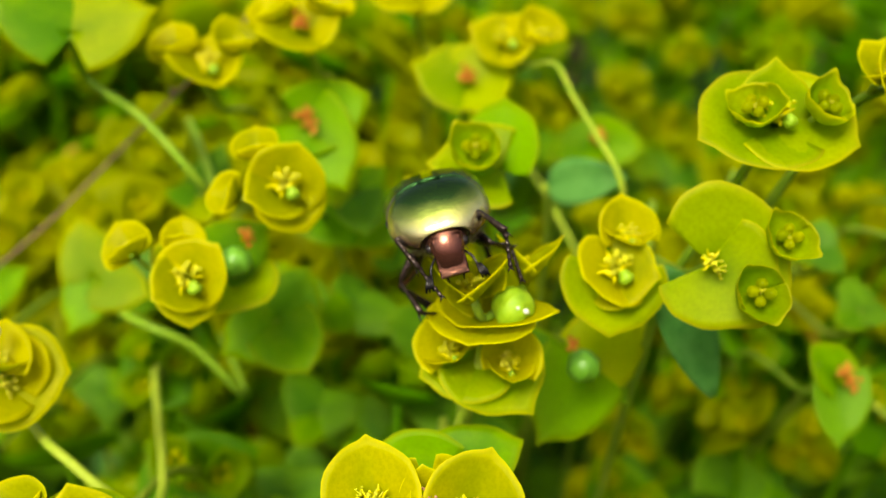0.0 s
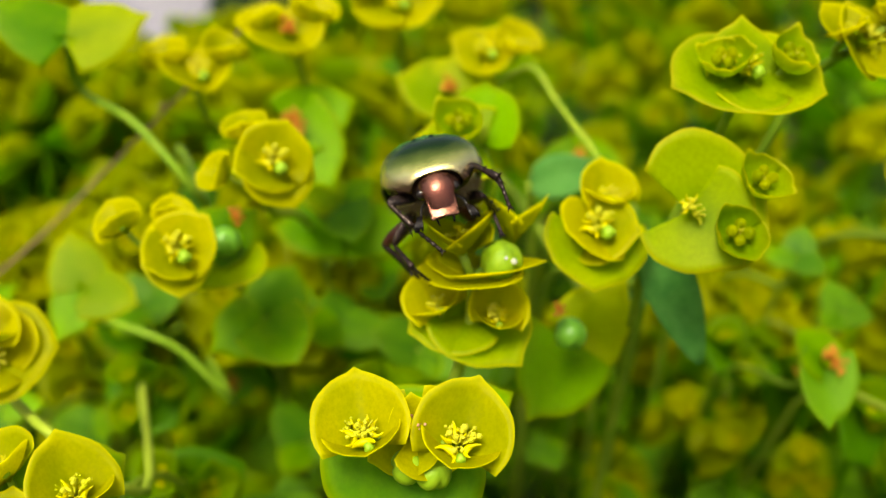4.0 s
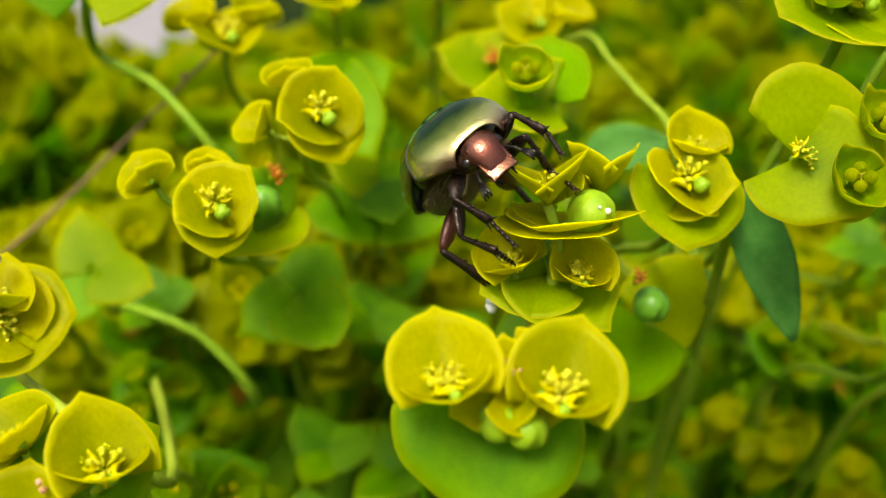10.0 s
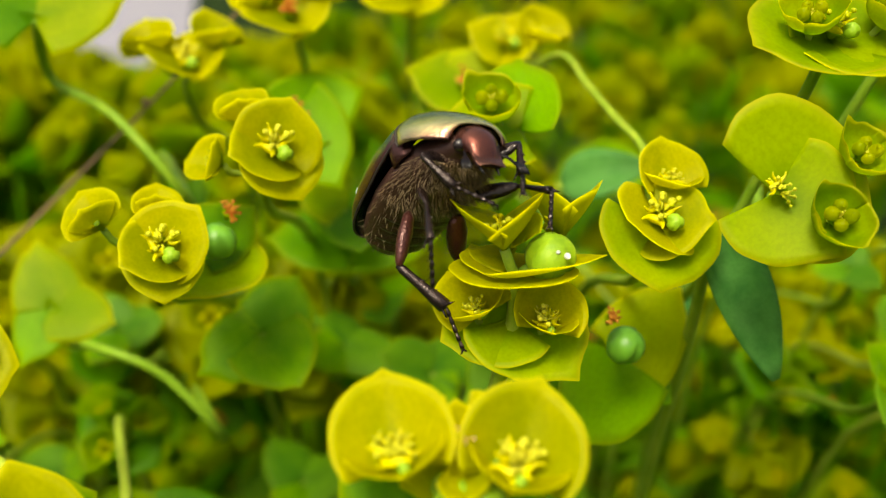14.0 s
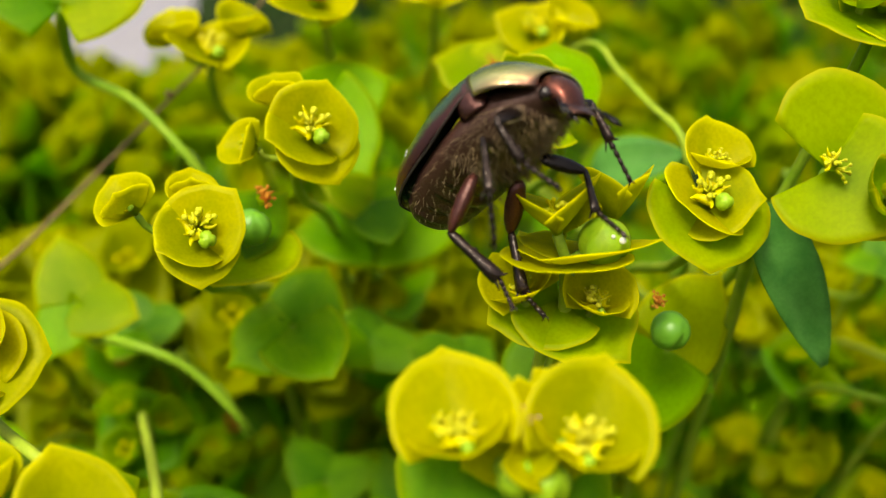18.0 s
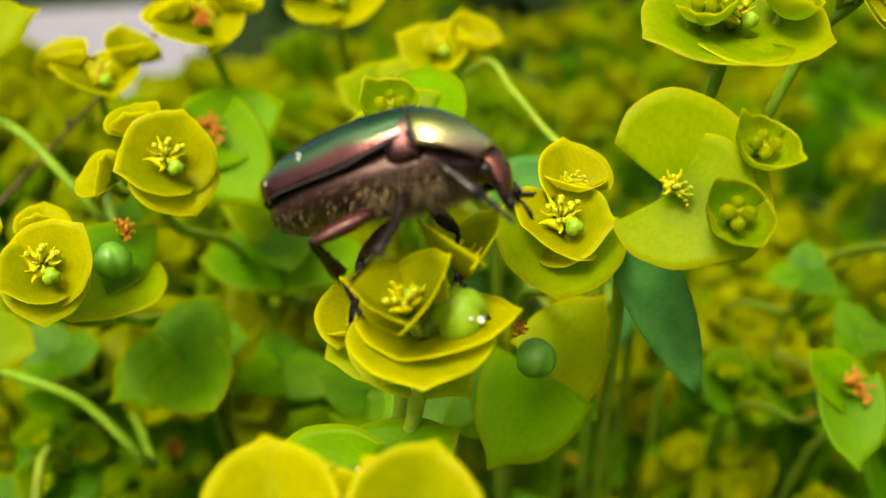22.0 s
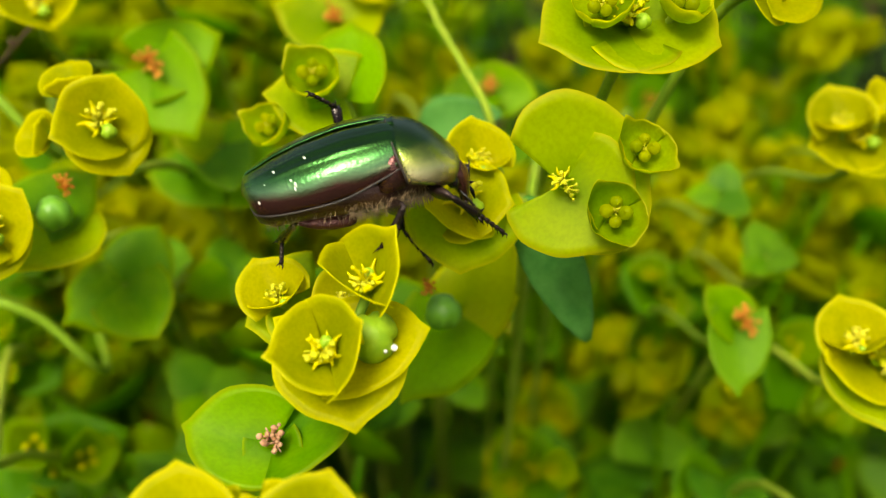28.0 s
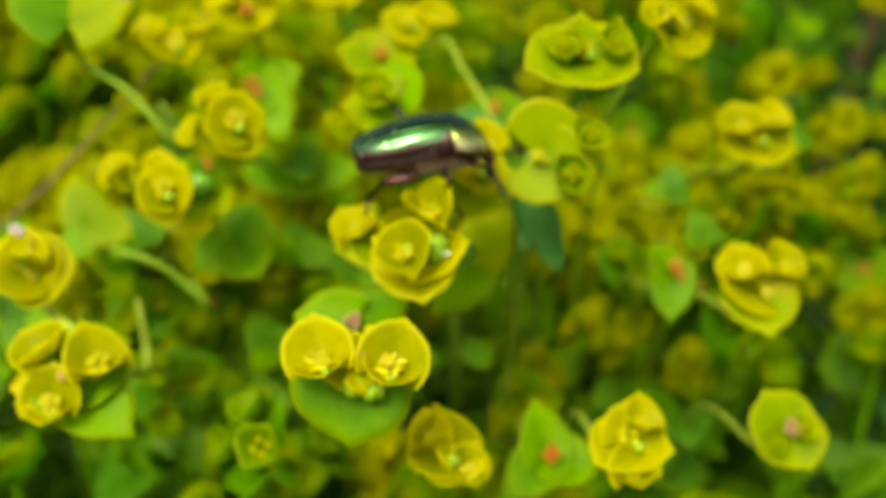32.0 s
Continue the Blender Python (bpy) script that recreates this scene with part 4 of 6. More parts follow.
def loft(sections, seg=20):
    """A body through elliptic sections: (x, y, z, half width, half height, tilt)."""
    verts, faces = [], []
    for x, y, z, w, h, tilt in sections:
        c, s = math.cos(radians(tilt)), math.sin(radians(tilt))
        for k in range(seg):
            a = 2 * math.pi * k / seg
            dz = h * math.sin(a)
            verts.append((x + dz * s, y + w * math.cos(a), z + dz * c))
    for i in range(len(sections) - 1):
        for k in range(seg):
            a, b = i * seg + k, i * seg + (k + 1) % seg
            faces.append((a, b, b + seg, a + seg))
    faces.append(tuple(range(seg - 1, -1, -1)))
    faces.append(tuple(range((len(sections) - 1) * seg, len(sections) * seg)))
    return verts, faces


def beetle_body():
    return [(-8.4, 0, -0.6, 0.9, 0.6, 0), (-8.0, 0, -0.55, 1.9, 1.15, 0), (-7.2, 0, -0.5, 2.7, 1.45, 0), (-6.2, 0, -0.5, 3.1, 1.6, 0), (-4.5, 0, -0.5, 3.6, 1.7, 0), (-2.0, 0, -0.6, 3.9, 1.9, 0), (0.5, 0, -0.75, 3.8, 2.15, 0), (2.6, 0, -0.9, 3.4, 2.1, 0), (3.6, 0, -1.2, 2.9, 1.8, 0), (4.6, 0, -1.7, 2.2, 1.3, 0), (5.2, 0, -2.0, 1.4, 0.8, 0)]


LEGS = {}
# where the legs join the body, and the lengths of thigh, shin and foot
HIPS = {"front": (4.2, 1.7, -2.0), "middle": (1.2, 2.2, -2.6), "hind": (-1.2, 2.0, -2.7)}
SEGMENTS = {"front": (2.9, 3.0, 3.3), "middle": (3.4, 3.6, 4.0), "hind": (4.2, 4.5, 3.6)}


def flat_tube(length, profile, squash=0.62, seg=10):
    """A flattened limb along x: (share of the length, half height) pairs."""
    return loft([(length * u, 0, 0, r * squash, r, 0) for u, r in profile], seg)


def leg(root, kind, side, thick):
    """A leg: thigh, spiny shin and a jointed foot with two claws, each straight along x from its own joint."""
    a, b, c = SEGMENTS[kind]
    name = kind + "_leg"
    thigh = flat_tube(a, [(0.0, 0.5 * thick), (0.12, 0.85 * thick), (0.4, 1.08 * thick), (0.7, 0.95 * thick), (0.92, 0.6 * thick), (1.0, 0.38 * thick)])
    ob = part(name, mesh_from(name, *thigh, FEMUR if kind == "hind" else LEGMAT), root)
    fringe = [(*tube([(a * u, 0.1, -0.8 * thick), (a * u - 0.15, 0.15, -0.8 * thick - 0.38)], [0.022, 0.005], 3), None) for u in (0.25, 0.32, 0.39, 0.46, 0.53, 0.6, 0.67, 0.74, 0.81)]
    tagged(part("hair_fringe", mesh_from("hair_fringe", *joined(fringe), HAIR), ob), kind="stuff")
    shin = [(*flat_tube(b, [(-0.03, 0.25 * thick), (0.08, 0.40 * thick), (0.45, 0.44 * thick), (0.8, 0.62 * thick), (0.97, 0.66 * thick), (1.0, 0.4 * thick)], 0.75, 8), None)]
    for u, r in ((0.42, 0.45), (0.66, 0.55), (0.98, 0.75)):
        shin.append((*tube([(b * u, 0, 0.3 * thick), (b * u + 0.28, 0.05, 0.3 * thick + r * 0.6)], [0.15, 0.02], 5), None))
    for y in (-0.16, 0.16):
        shin.append((*tube([(b * 0.96, y, -0.3 * thick), (b + 0.55, y * 2.2, -0.3 * thick - 0.3)], [0.11, 0.02], 5), None))
    sh = part("shin", mesh_from("shin", *joined(shin), LEGMAT), ob)
    foot, n = [], 5
    for k in range(n):
        x0, x1 = c * 0.9 * k / n, c * 0.9 * (k + 1) / n
        foot.append((*tube([(x0, 0, 0.05), (x0 + (x1 - x0) * 0.7, 0, 0.03), (x1, 0, 0.0)], [0.11, 0.20, 0.17], 6), None))
        foot.append((*tube([(x1 - 0.06, 0, -0.1), (x1 + 0.16, 0.05, -0.32)], [0.05, 0.01], 4), None))
    for y in (-1, 1):
        foot.append((*tube([(c * 0.9, 0, 0), (c * 0.97, 0.18 * y, 0.02), (c, 0.26 * y, -0.25)], [0.10, 0.07, 0.02], 5), None))
    ft = part("foot", mesh_from("foot", *joined(foot), LEGMAT), ob)
    LEGS[(kind, side)] = (ob, sh, ft)


NOD = Matrix.Translation((3.1 * MM, 0, 2.7 * MM)) @ turn(0, 18, 0) @ Matrix.Translation((-3.1 * MM, 0, -2.7 * MM))


def rose_beetle():
    root = tagged(new("beetle"), "metallic green rose chafer beetle with golden neck shield", "beetle")
    xs = [3.2, 2.8, 2.0, 1.0, 0, -1, -2, -3, -4, -5, -5.8, -6.5, -7.1, -7.6, -7.9, -8.15, -8.35]
    for side, nm in ((1, "wing_case"), (-1, "wing_case")):
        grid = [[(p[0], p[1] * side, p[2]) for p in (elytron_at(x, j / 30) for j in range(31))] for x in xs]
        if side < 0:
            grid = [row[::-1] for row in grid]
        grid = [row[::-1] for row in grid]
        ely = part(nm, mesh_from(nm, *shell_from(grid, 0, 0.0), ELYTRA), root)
        part("wing_rim", mesh_from("wing_rim", *tube([(p[0], p[1] * side, p[2]) for p in (elytron_at(x, 1.0) for x in xs)], 0.08, 6), RIM), ely)
        for x, th, r in ((-4.4, 0.60, 0.11), (-4.15, 0.68, 0.15), (-4.25, 0.74, 0.14), (-5.6, 0.33, 0.12), (-3.2, 0.3, 0.13), (-7.3, 0.72, 0.11), (-7.1, 0.80, 0.12), (-6.4, 0.5, 0.08)):
            p = elytron_at(x, th)
            part("white_fleck", mesh_from("white_fleck", *ball(r, 8, 0.35), FLECK), ely, Matrix.Translation((p[0] * MM, p[1] * side * MM, p[2] * MM)) @ turn(-89 * th * side, 0, 25) @ Matrix.Diagonal((0.55, 1.25, 0.5, 1.0)))
    # neck shield
    grid = []
    for i in range(13):
        s = i / 12
        row = []
        for j in range(37):
            th = 2 * j / 36 - 1
            x = 3.05 + 5.0 * s - 0.35 * (1 - abs(th)) * (1 - s) + 1.15 * th * th * (1 - s) - 0.4 * th * th * s
            w = 4.2 + (2.2 - 4.2) * s ** 2.1 + 0.15 * math.sin(math.pi * s)
            h = 2.8 + (1.3 - 2.8) * s ** 1.8 + 0.2 * math.sin(math.pi * s)
            a = radians(94 * th)
            rim = 1 + 0.02 * (abs(th) > 0.93)
            y = w * math.copysign(abs(math.sin(a)) ** 0.9, math.sin(a)) * rim
            z = 0.1 - 0.9 * s * s + h * math.copysign(abs(math.cos(a)) ** 0.85, math.cos(a))
            row.append((x, y, z))
        grid.append(row)
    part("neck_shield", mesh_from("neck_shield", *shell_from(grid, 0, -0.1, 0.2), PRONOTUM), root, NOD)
    part("shield_rim", mesh_from("shield_rim", *tube([(x - 0.06, y * 1.0, z * 1.0) for x, y, z in grid[0]], 0.07, 6), RIM), root, NOD)
    tri = [[(3.3 - 2.6 * s, (1 - s) * 0.95 * q, 2.98 + 0.10 - 0.04 * abs(q) - 0.03 * s) for q in (-1, -0.5, 0, 0.5, 1)] for s in (0, 0.3, 0.6, 0.85, 0.99)]
    part("scutellum", mesh_from("scutellum", *sheet(tri, 0.3), ELYTRA), root)
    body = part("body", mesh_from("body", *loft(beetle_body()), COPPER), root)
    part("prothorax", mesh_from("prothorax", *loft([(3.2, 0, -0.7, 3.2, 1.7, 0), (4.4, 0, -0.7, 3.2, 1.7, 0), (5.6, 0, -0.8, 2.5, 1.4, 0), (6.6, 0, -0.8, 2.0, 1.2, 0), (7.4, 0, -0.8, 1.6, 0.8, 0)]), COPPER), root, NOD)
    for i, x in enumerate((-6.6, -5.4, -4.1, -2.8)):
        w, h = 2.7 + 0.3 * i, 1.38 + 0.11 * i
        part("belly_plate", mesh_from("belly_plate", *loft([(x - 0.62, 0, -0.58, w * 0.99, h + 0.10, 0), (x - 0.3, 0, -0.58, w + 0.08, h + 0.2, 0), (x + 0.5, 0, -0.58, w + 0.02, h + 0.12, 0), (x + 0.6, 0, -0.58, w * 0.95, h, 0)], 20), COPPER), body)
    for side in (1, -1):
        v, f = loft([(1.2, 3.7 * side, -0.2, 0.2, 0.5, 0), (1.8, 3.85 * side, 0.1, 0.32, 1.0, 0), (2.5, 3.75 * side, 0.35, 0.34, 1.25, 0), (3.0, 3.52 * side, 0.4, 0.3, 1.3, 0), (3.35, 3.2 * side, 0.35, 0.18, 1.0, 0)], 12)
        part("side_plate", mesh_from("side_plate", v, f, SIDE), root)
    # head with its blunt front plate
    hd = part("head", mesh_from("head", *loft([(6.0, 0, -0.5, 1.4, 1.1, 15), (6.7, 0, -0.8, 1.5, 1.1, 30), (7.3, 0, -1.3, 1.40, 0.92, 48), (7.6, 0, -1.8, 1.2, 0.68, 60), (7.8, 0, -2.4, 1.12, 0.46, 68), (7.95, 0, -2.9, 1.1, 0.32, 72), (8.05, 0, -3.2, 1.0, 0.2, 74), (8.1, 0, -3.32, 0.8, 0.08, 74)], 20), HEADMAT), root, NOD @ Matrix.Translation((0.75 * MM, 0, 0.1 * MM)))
    plate = [[(7.45 + 0.98 * u - 0.16 * q * q + 0.10 * (u > 0.9), q * (1.22 - 0.30 * (u - 0.55) ** 2), -0.15 - 3.25 * u + 0.16 * q * q * u + 0.10 * (u > 0.95) * math.cos(3.1 * q)) for q in (-1, -0.9, -0.75, -0.4, 0, 0.4, 0.75, 0.9, 1)] for u in (0, 0.15, 0.3, 0.45, 0.6, 0.75, 0.88, 0.95, 1.0)]
    part("face_plate", mesh_from("face_plate", *shell_from(plate, 0, -2.0, 0.2), CLYPEUS), hd, None, "copper-brown face plate")
    for side in (1, -1):
        part("eye", mesh_from("eye", *ball(0.48, 14), EYE), hd, Matrix.Translation((6.85 * MM, 1.36 * side * MM, -1.25 * MM)))
        feeler = [(*tube(curve_points([(7.3, 1.2 * side, -1.9), (7.9, 1.7 * side, -2.3), (8.4, 1.9 * side, -2.9)], 4), 0.11, 6), None)]
        for k in range(3):
            feeler.append((*tube([(8.35, (1.85 + 0.12 * k) * side, -2.8), (8.75, (2.0 + 0.22 * k) * side, -3.4), (8.95, (2.05 + 0.28 * k) * side, -3.9)], [0.1, 0.16, 0.08], 6), None))
        part("antenna", mesh_from("antenna", *joined(feeler), LEGMAT), hd)
    for side in (1, -1):
        part("palp", mesh_from("palp", *tube([(7.6, 0.6 * side, -2.6), (8.0, 0.7 * side, -3.3), (8.3, 0.6 * side, -3.9)], [0.2, 0.15, 0.05], 6), LEGMAT), hd)
    for side in (1, -1):
        leg(root, "front", side, 0.62)
        leg(root, "middle", side, 0.60)
        leg(root, "hind", side, 0.85)
    # hairs of the underside and flanks
    rnd = random.Random(4)
    hairs = []
    sec = [(s[0], s[2], s[3], s[4]) for s in beetle_body()]
    for k in range(1500):
        x = rnd.uniform(-1.5, 4.9) if k % 9 else rnd.uniform(-7.6, -1.0)
        z0, w, h = interp(sec, x)
        a = radians(rnd.uniform(185, 355))
        p = Vector((x, w * math.cos(a), z0 + h * math.sin(a)))
        nrm = Vector((0, math.cos(a) / w, math.sin(a) / h)).normalized()
        tip = p + (nrm + Vector((rnd.uniform(-0.7, 0.3), rnd.uniform(-0.4, 0.4), rnd.uniform(-0.5, 0.1)))).normalized() * rnd.uniform(0.35, 0.85)
        hairs.append((*tube([p, tip], [0.022, 0.005], 3), None))
    tagged(part("hair", mesh_from("hair", *joined(hairs), HAIR), root), kind="stuff")
    return root


beetle = rose_beetle()
beetle.scale = (1.04, 1.04, 1.04)


# ---- the rest of the bed: whole plants behind and below ----
def head_mesh(seed, mat_out, mat_in, withered=False):
    """One far flower head in a single mesh: wide bracts, two or three cups and their glands."""
    rnd = random.Random(seed)
    outs, ins, gl = [], [], []
    for k, a in enumerate((rnd.uniform(0, 40), 180 + rnd.uniform(0, 40))):
        v, f = sheet(bract_points(rnd.uniform(5.5, 7.0), 6.2, cup=0.2, seed=seed + k, wave=0.015, nr=4, nc=13), 0.18)
        outs.append((v, f, turn(0, -rnd.uniform(0, 15), a)))
    for k in range(0 if withered else 3):
        a = rnd.uniform(0, 30) + 120 * k
        off = turn(0, 0, a) @ turn(0, rnd.uniform(10, 40), 0, (2.6, 0, 2.0))
        for q in (90, -90):
            v, f = sheet(bract_points(3.6, 3.8, cup=0.6, seed=seed + k + 5, nr=4, nc=11), 0.18)
            ins.append((v, f, off @ turn(0, 0, q) @ turn(0, -35, 0)))
        for g in range(4):
            v, f = ball(0.36, 6, 0.5)
            gl.append((v, f, off @ turn(0, 0, 45 + 90 * g, (0, 0, 0.9)) @ turn(at=(0.8, 0, 0))))
    for g in range(5):
        v, f = ball(0.45, 6, 0.6)
        gl.append((v, f, turn(0, 0, 72 * g) @ turn(at=(0.9, 0, 1.2))))
    v1, f1 = joined(outs)
    v2, f2 = joined(ins) if ins else ([], [])
    v3, f3 = joined(gl)
    me = mesh_from("flower_head", v1 + v2 + v3, f1 + [tuple(i + len(v1) for i in q) for q in f2] + [tuple(i + len(v1) + len(v2) for i in q) for q in f3], mat_out)
    me.materials.append(mat_in)
    me.materials.append(ORANGE if withered else GLAND)
    idx = [0] * len(f1) + [1] * len(f2) + [2] * len(f3)
    me.polygons.foreach_set("material_index", idx)
    return me


FAR_HEADS = [head_mesh(11, LIME, LIME), head_mesh(23, YELLOW, YELLOW), head_mesh(35, LIME, YELLOW), head_mesh(47, GREEN, LIME), head_mesh(59, GREEN, GREEN, True)]


def leaves_mesh(seed, count, lo, hi, mat, mix, length=(14, 24)):
    """Narrow leaves set round a stem between two heights."""
    rnd = random.Random(seed)
    pieces = []
    for k in range(count):
        z = lo + (hi - lo) * (k + rnd.random()) / count
        v, f = sheet(leaf_points(rnd.uniform(*length), rnd.uniform(3.5, 5.5), rnd.uniform(-0.1, 0.35), 0.12, 7, 3), 0.2)
        pieces.append((v, f, turn(0, 0, k * 137.5 + rnd.uniform(-20, 20), (0, 0, z)) @ turn(0, -rnd.uniform(5, 50), 0)))
    nb = 18
    for k in range(nb):
        z = lo + 120 + (hi + 15 - lo - 120) * (k + rnd.random()) / nb
        size, a, r = rnd.uniform(9, 15), k * 99.0 + rnd.uniform(-25, 25), rnd.uniform(2, 20)
        v, f = sheet(bract_points(size, size * rnd.uniform(0.7, 0.95), cup=0.12, seed=seed + k, nr=4, nc=11), 0.2)
        pieces.append((v, f, turn(0, 0, a, (r * math.cos(radians(a)), r * math.sin(radians(a)), z)) @ turn(0, -rnd.uniform(-15, 40), 0)))
    v, f = joined(pieces)
    me = mesh_from("leaves", v, f, mat)
    me.materials.append(mix)
    first = count * (2 * 6 * 2 + 2 * (6 + 2))
    me.polygons.foreach_set("material_index", [1 if i > first and (i // 140) % 5 < 3 else 0 for i in range(len(f))])
    return me


def far_plant(seed, rays=8, flowers=True):
    """A whole plant, 500 mm high: stem, narrow leaves, an umbel of rays with flower heads. Built at the origin."""
    rnd = random.Random(seed)
    root = tagged(new("spurge_plant"), "flowering spurge plant with yellow-green umbels and narrow leaves", "plant", "spurge plants")
    wood = [(*tube(curve_points([(0, 0, 0), (rnd.uniform(-8, 8), rnd.uniform(-8, 8), 220), (0, 0, 440)], 5), [2.0, 1.9, 1.8, 1.7, 1.6, 1.5, 1.5, 1.4, 1.4, 1.3, 1.2], 7), None)]
    tagged(part("leaves", leaves_mesh(seed + 1, 30, 130, 475 if seed == 31 else 440, LEAF, GREEN if seed % 2 == 0 else LEAF), root), kind="stuff")
    for k in range(rays):
        a = 2 * math.pi * k / rays + rnd.uniform(-0.3, 0.3)
        r, h = rnd.uniform(8, 36), rnd.uniform(484, 508) if rays > 10 else rnd.uniform(472, 508)
        tip = Vector((r * math.cos(a), r * math.sin(a), h))
        wood.append((*tube(curve_points([(0, 0, 438), (tip.x * 0.55, tip.y * 0.55, 438 + (h - 438) * 0.45), tip], 4), 0.6, 6), None))
        n = Vector((tip.x * 0.02, tip.y * 0.02 - 0.85, 0.85)).normalized()
        part("flower_head", FAR_HEADS[rnd.choice((1, 1, 2, 4) if rays > 10 else (1, 1, 2, 2, 0, 4)) if flowers else rnd.choice((3, 3, 4))], root, facing(tip, n, rnd.uniform(0, 360), rnd.uniform(1.05, 1.45) * (1.2 if rays > 10 else 1.0)))
        mid = Vector((tip.x * 0.6, tip.y * 0.6, 438 + (h - 438) * 0.5))
        part("leaf", bract_mesh(GREEN if k % 2 else LEAF, k % 6, "flat"), root, facing(mid, (n.x, n.y, 0.8), math.degrees(a) + rnd.choice((70, -70)), rnd.uniform(1.7, 2.3)))
    part("stem", mesh_from("stem", *joined(wood), GREEN), root)
    for k in range(4):
        a = k * 2.4 + rnd.uniform(-0.3, 0.3)
        q = Vector((3 * math.cos(a), 3 * math.sin(a), 400 + 12 * k))
        part("leaf", bract_mesh(BLUEGREEN if k % 3 == 0 else LEAF, k % 6, "flat"), root, facing(q, (0.5 * math.cos(a), 0.5 * math.sin(a) - 0.2, 0.8), math.degrees(a), rnd.uniform(1.6, 2.6)))
    return root


def grow():
    rnd = random.Random(77)
    kinds = [far_plant(s) for s in (3, 8, 14, 21)] + [far_plant(31, 5, False), far_plant(42, 15), far_plant(53, 14)]
    used = set()
    spots = []
    # behind the front shoots, row on row
    y = 130.0
    while y < 820:
        step = 40 + 0.085 * (y - 130)
        half = 70 + 0.56 * (y + 40)
        x = -half
        while x < half:
            px, py = x + rnd.uniform(-0.35, 0.35) * step, y + rnd.uniform(-0.4, 0.4) * step
            top = 0.545 if py < 420 else 0.53
            if 170 < py < 400 and px < -8 - 0.10 * py:
                top = 0.554
            sink = rnd.uniform(-0.03, 0.012) - 0.035 * max(0, (200 - py) / 60)
            if px < 30 + 0.22 * py or rnd.random() < 0.7:
                spots.append((px, py, top + sink))
            x += step
        y += step * 0.9
    for k in range(16):
        py = rnd.uniform(200, 440)
        spots.append((-8 - 0.10 * py - rnd.uniform(0, 0.5) * (py - 20), py, rnd.uniform(0.53, 0.552)))
    for k in range(18):
        py = 175 + 8 * k
        spots.append((28 + rnd.uniform(0.02, 0.50) * py, py, rnd.uniform(0.565, 0.585) - (0.30 + 0.10 * (k % 3)) * py * MM))
    # lower plants under the camera's view
    for k in range(70):
        px, py = rnd.uniform(-100, 120), rnd.uniform(20, 145)
        if px > 35 and k % 2:
            continue
        spots.append((px, py, rnd.uniform(0.44, 0.475) if px > 15 else rnd.uniform(0.485, 0.525) if py > 90 else rnd.uniform(0.44, 0.49)))
    fits = [lambda q: q[1] > 300] * 4 + [lambda q: q[1] < 120] + [lambda q: 190 < q[1] < 420 and q[0] < -20 - 0.2 * q[1]] * 2
    for i, fit in enumerate(fits):
        j = next(j for j in range(i, len(spots)) if fit(spots[j]))
        spots[i], spots[j] = spots[j], spots[i]
    for i, (px, py, h) in enumerate(spots):
        gap = (-0.36 < px / py < -0.17) if py > 240 else (-0.50 < px / py < -0.08)
        if px < -0.10 * py and py > (125 if gap else 200):
            h = min(h, 0.580 - (0.165 if gap else 0.112) * py * MM - 0.010 * (i % 4))
        sunny = py > 165 and px < -8 - 0.10 * py
        src = kinds[rnd.choice((5, 6))] if sunny and py < 480 else kinds[rnd.choice((0, 1, 2, 3))] if py > 140 else kinds[4]
        s = h / 0.505
        m = Matrix.Translation((px * MM, py * MM, 0)) @ turn(rnd.uniform(-3, 3), rnd.uniform(-3, 3), rnd.uniform(0, 360))
        if i < len(kinds):
            ob = kinds[i]
            ob.matrix_basis = m
        else:
            ob = copy_thing(src, m)
        ob.scale = (1, 1, s)


grow()


def far_hedge():
    """Dark shrubs that close the view behind the bed, with many small leaves."""
    rnd = random.Random(5)
    mat = leafy("dark hedge leaf", (0.015, 0.05, 0.012), (0.05, 0.12, 0.02), 0.25, 0.5, 30)
    for x0, w, y0, top in ((60, 420, 1150, 640), (520, 460, 1200, 700), (1000, 500, 1250, 720)):
        pieces = []
        leafp = sheet(leaf_points(46, 20, 0.2, 0.1, 5, 3), 0.6)
        for k in range(900):
            p = (x0 + rnd.uniform(-0.5, 0.5) * w, y0 + rnd.uniform(-120, 120), rnd.uniform(20, 1) ** 0.5 / 4.47 * top)
            pieces.append((*leafp, turn(rnd.uniform(-60, 60), rnd.uniform(-60, 60), rnd.uniform(0, 360), p)))
        root = tagged(new("shrub"), "dark green leafy shrub behind the flower bed", "shrub")
        root.matrix_basis = Matrix.Translation((x0 * MM, y0 * MM, 0))
        v, f = joined(pieces)
        v = [(a - x0, b - y0, c) for a, b, c in v]
        tagged(part("foliage", mesh_from("foliage", v, f, mat), root), kind="stuff")
        for k in range(5):
            q = (rnd.uniform(-0.4, 0.4) * w, rnd.uniform(-80, 80), top * 0.8)
            part("trunk", mesh_from("trunk", *tube([(q[0] * 0.2, q[1] * 0.2, 0), (q[0] * 0.7, q[1] * 0.7, top * 0.4), q], [9, 6, 2], 7), BROWN), root)


far_hedge()


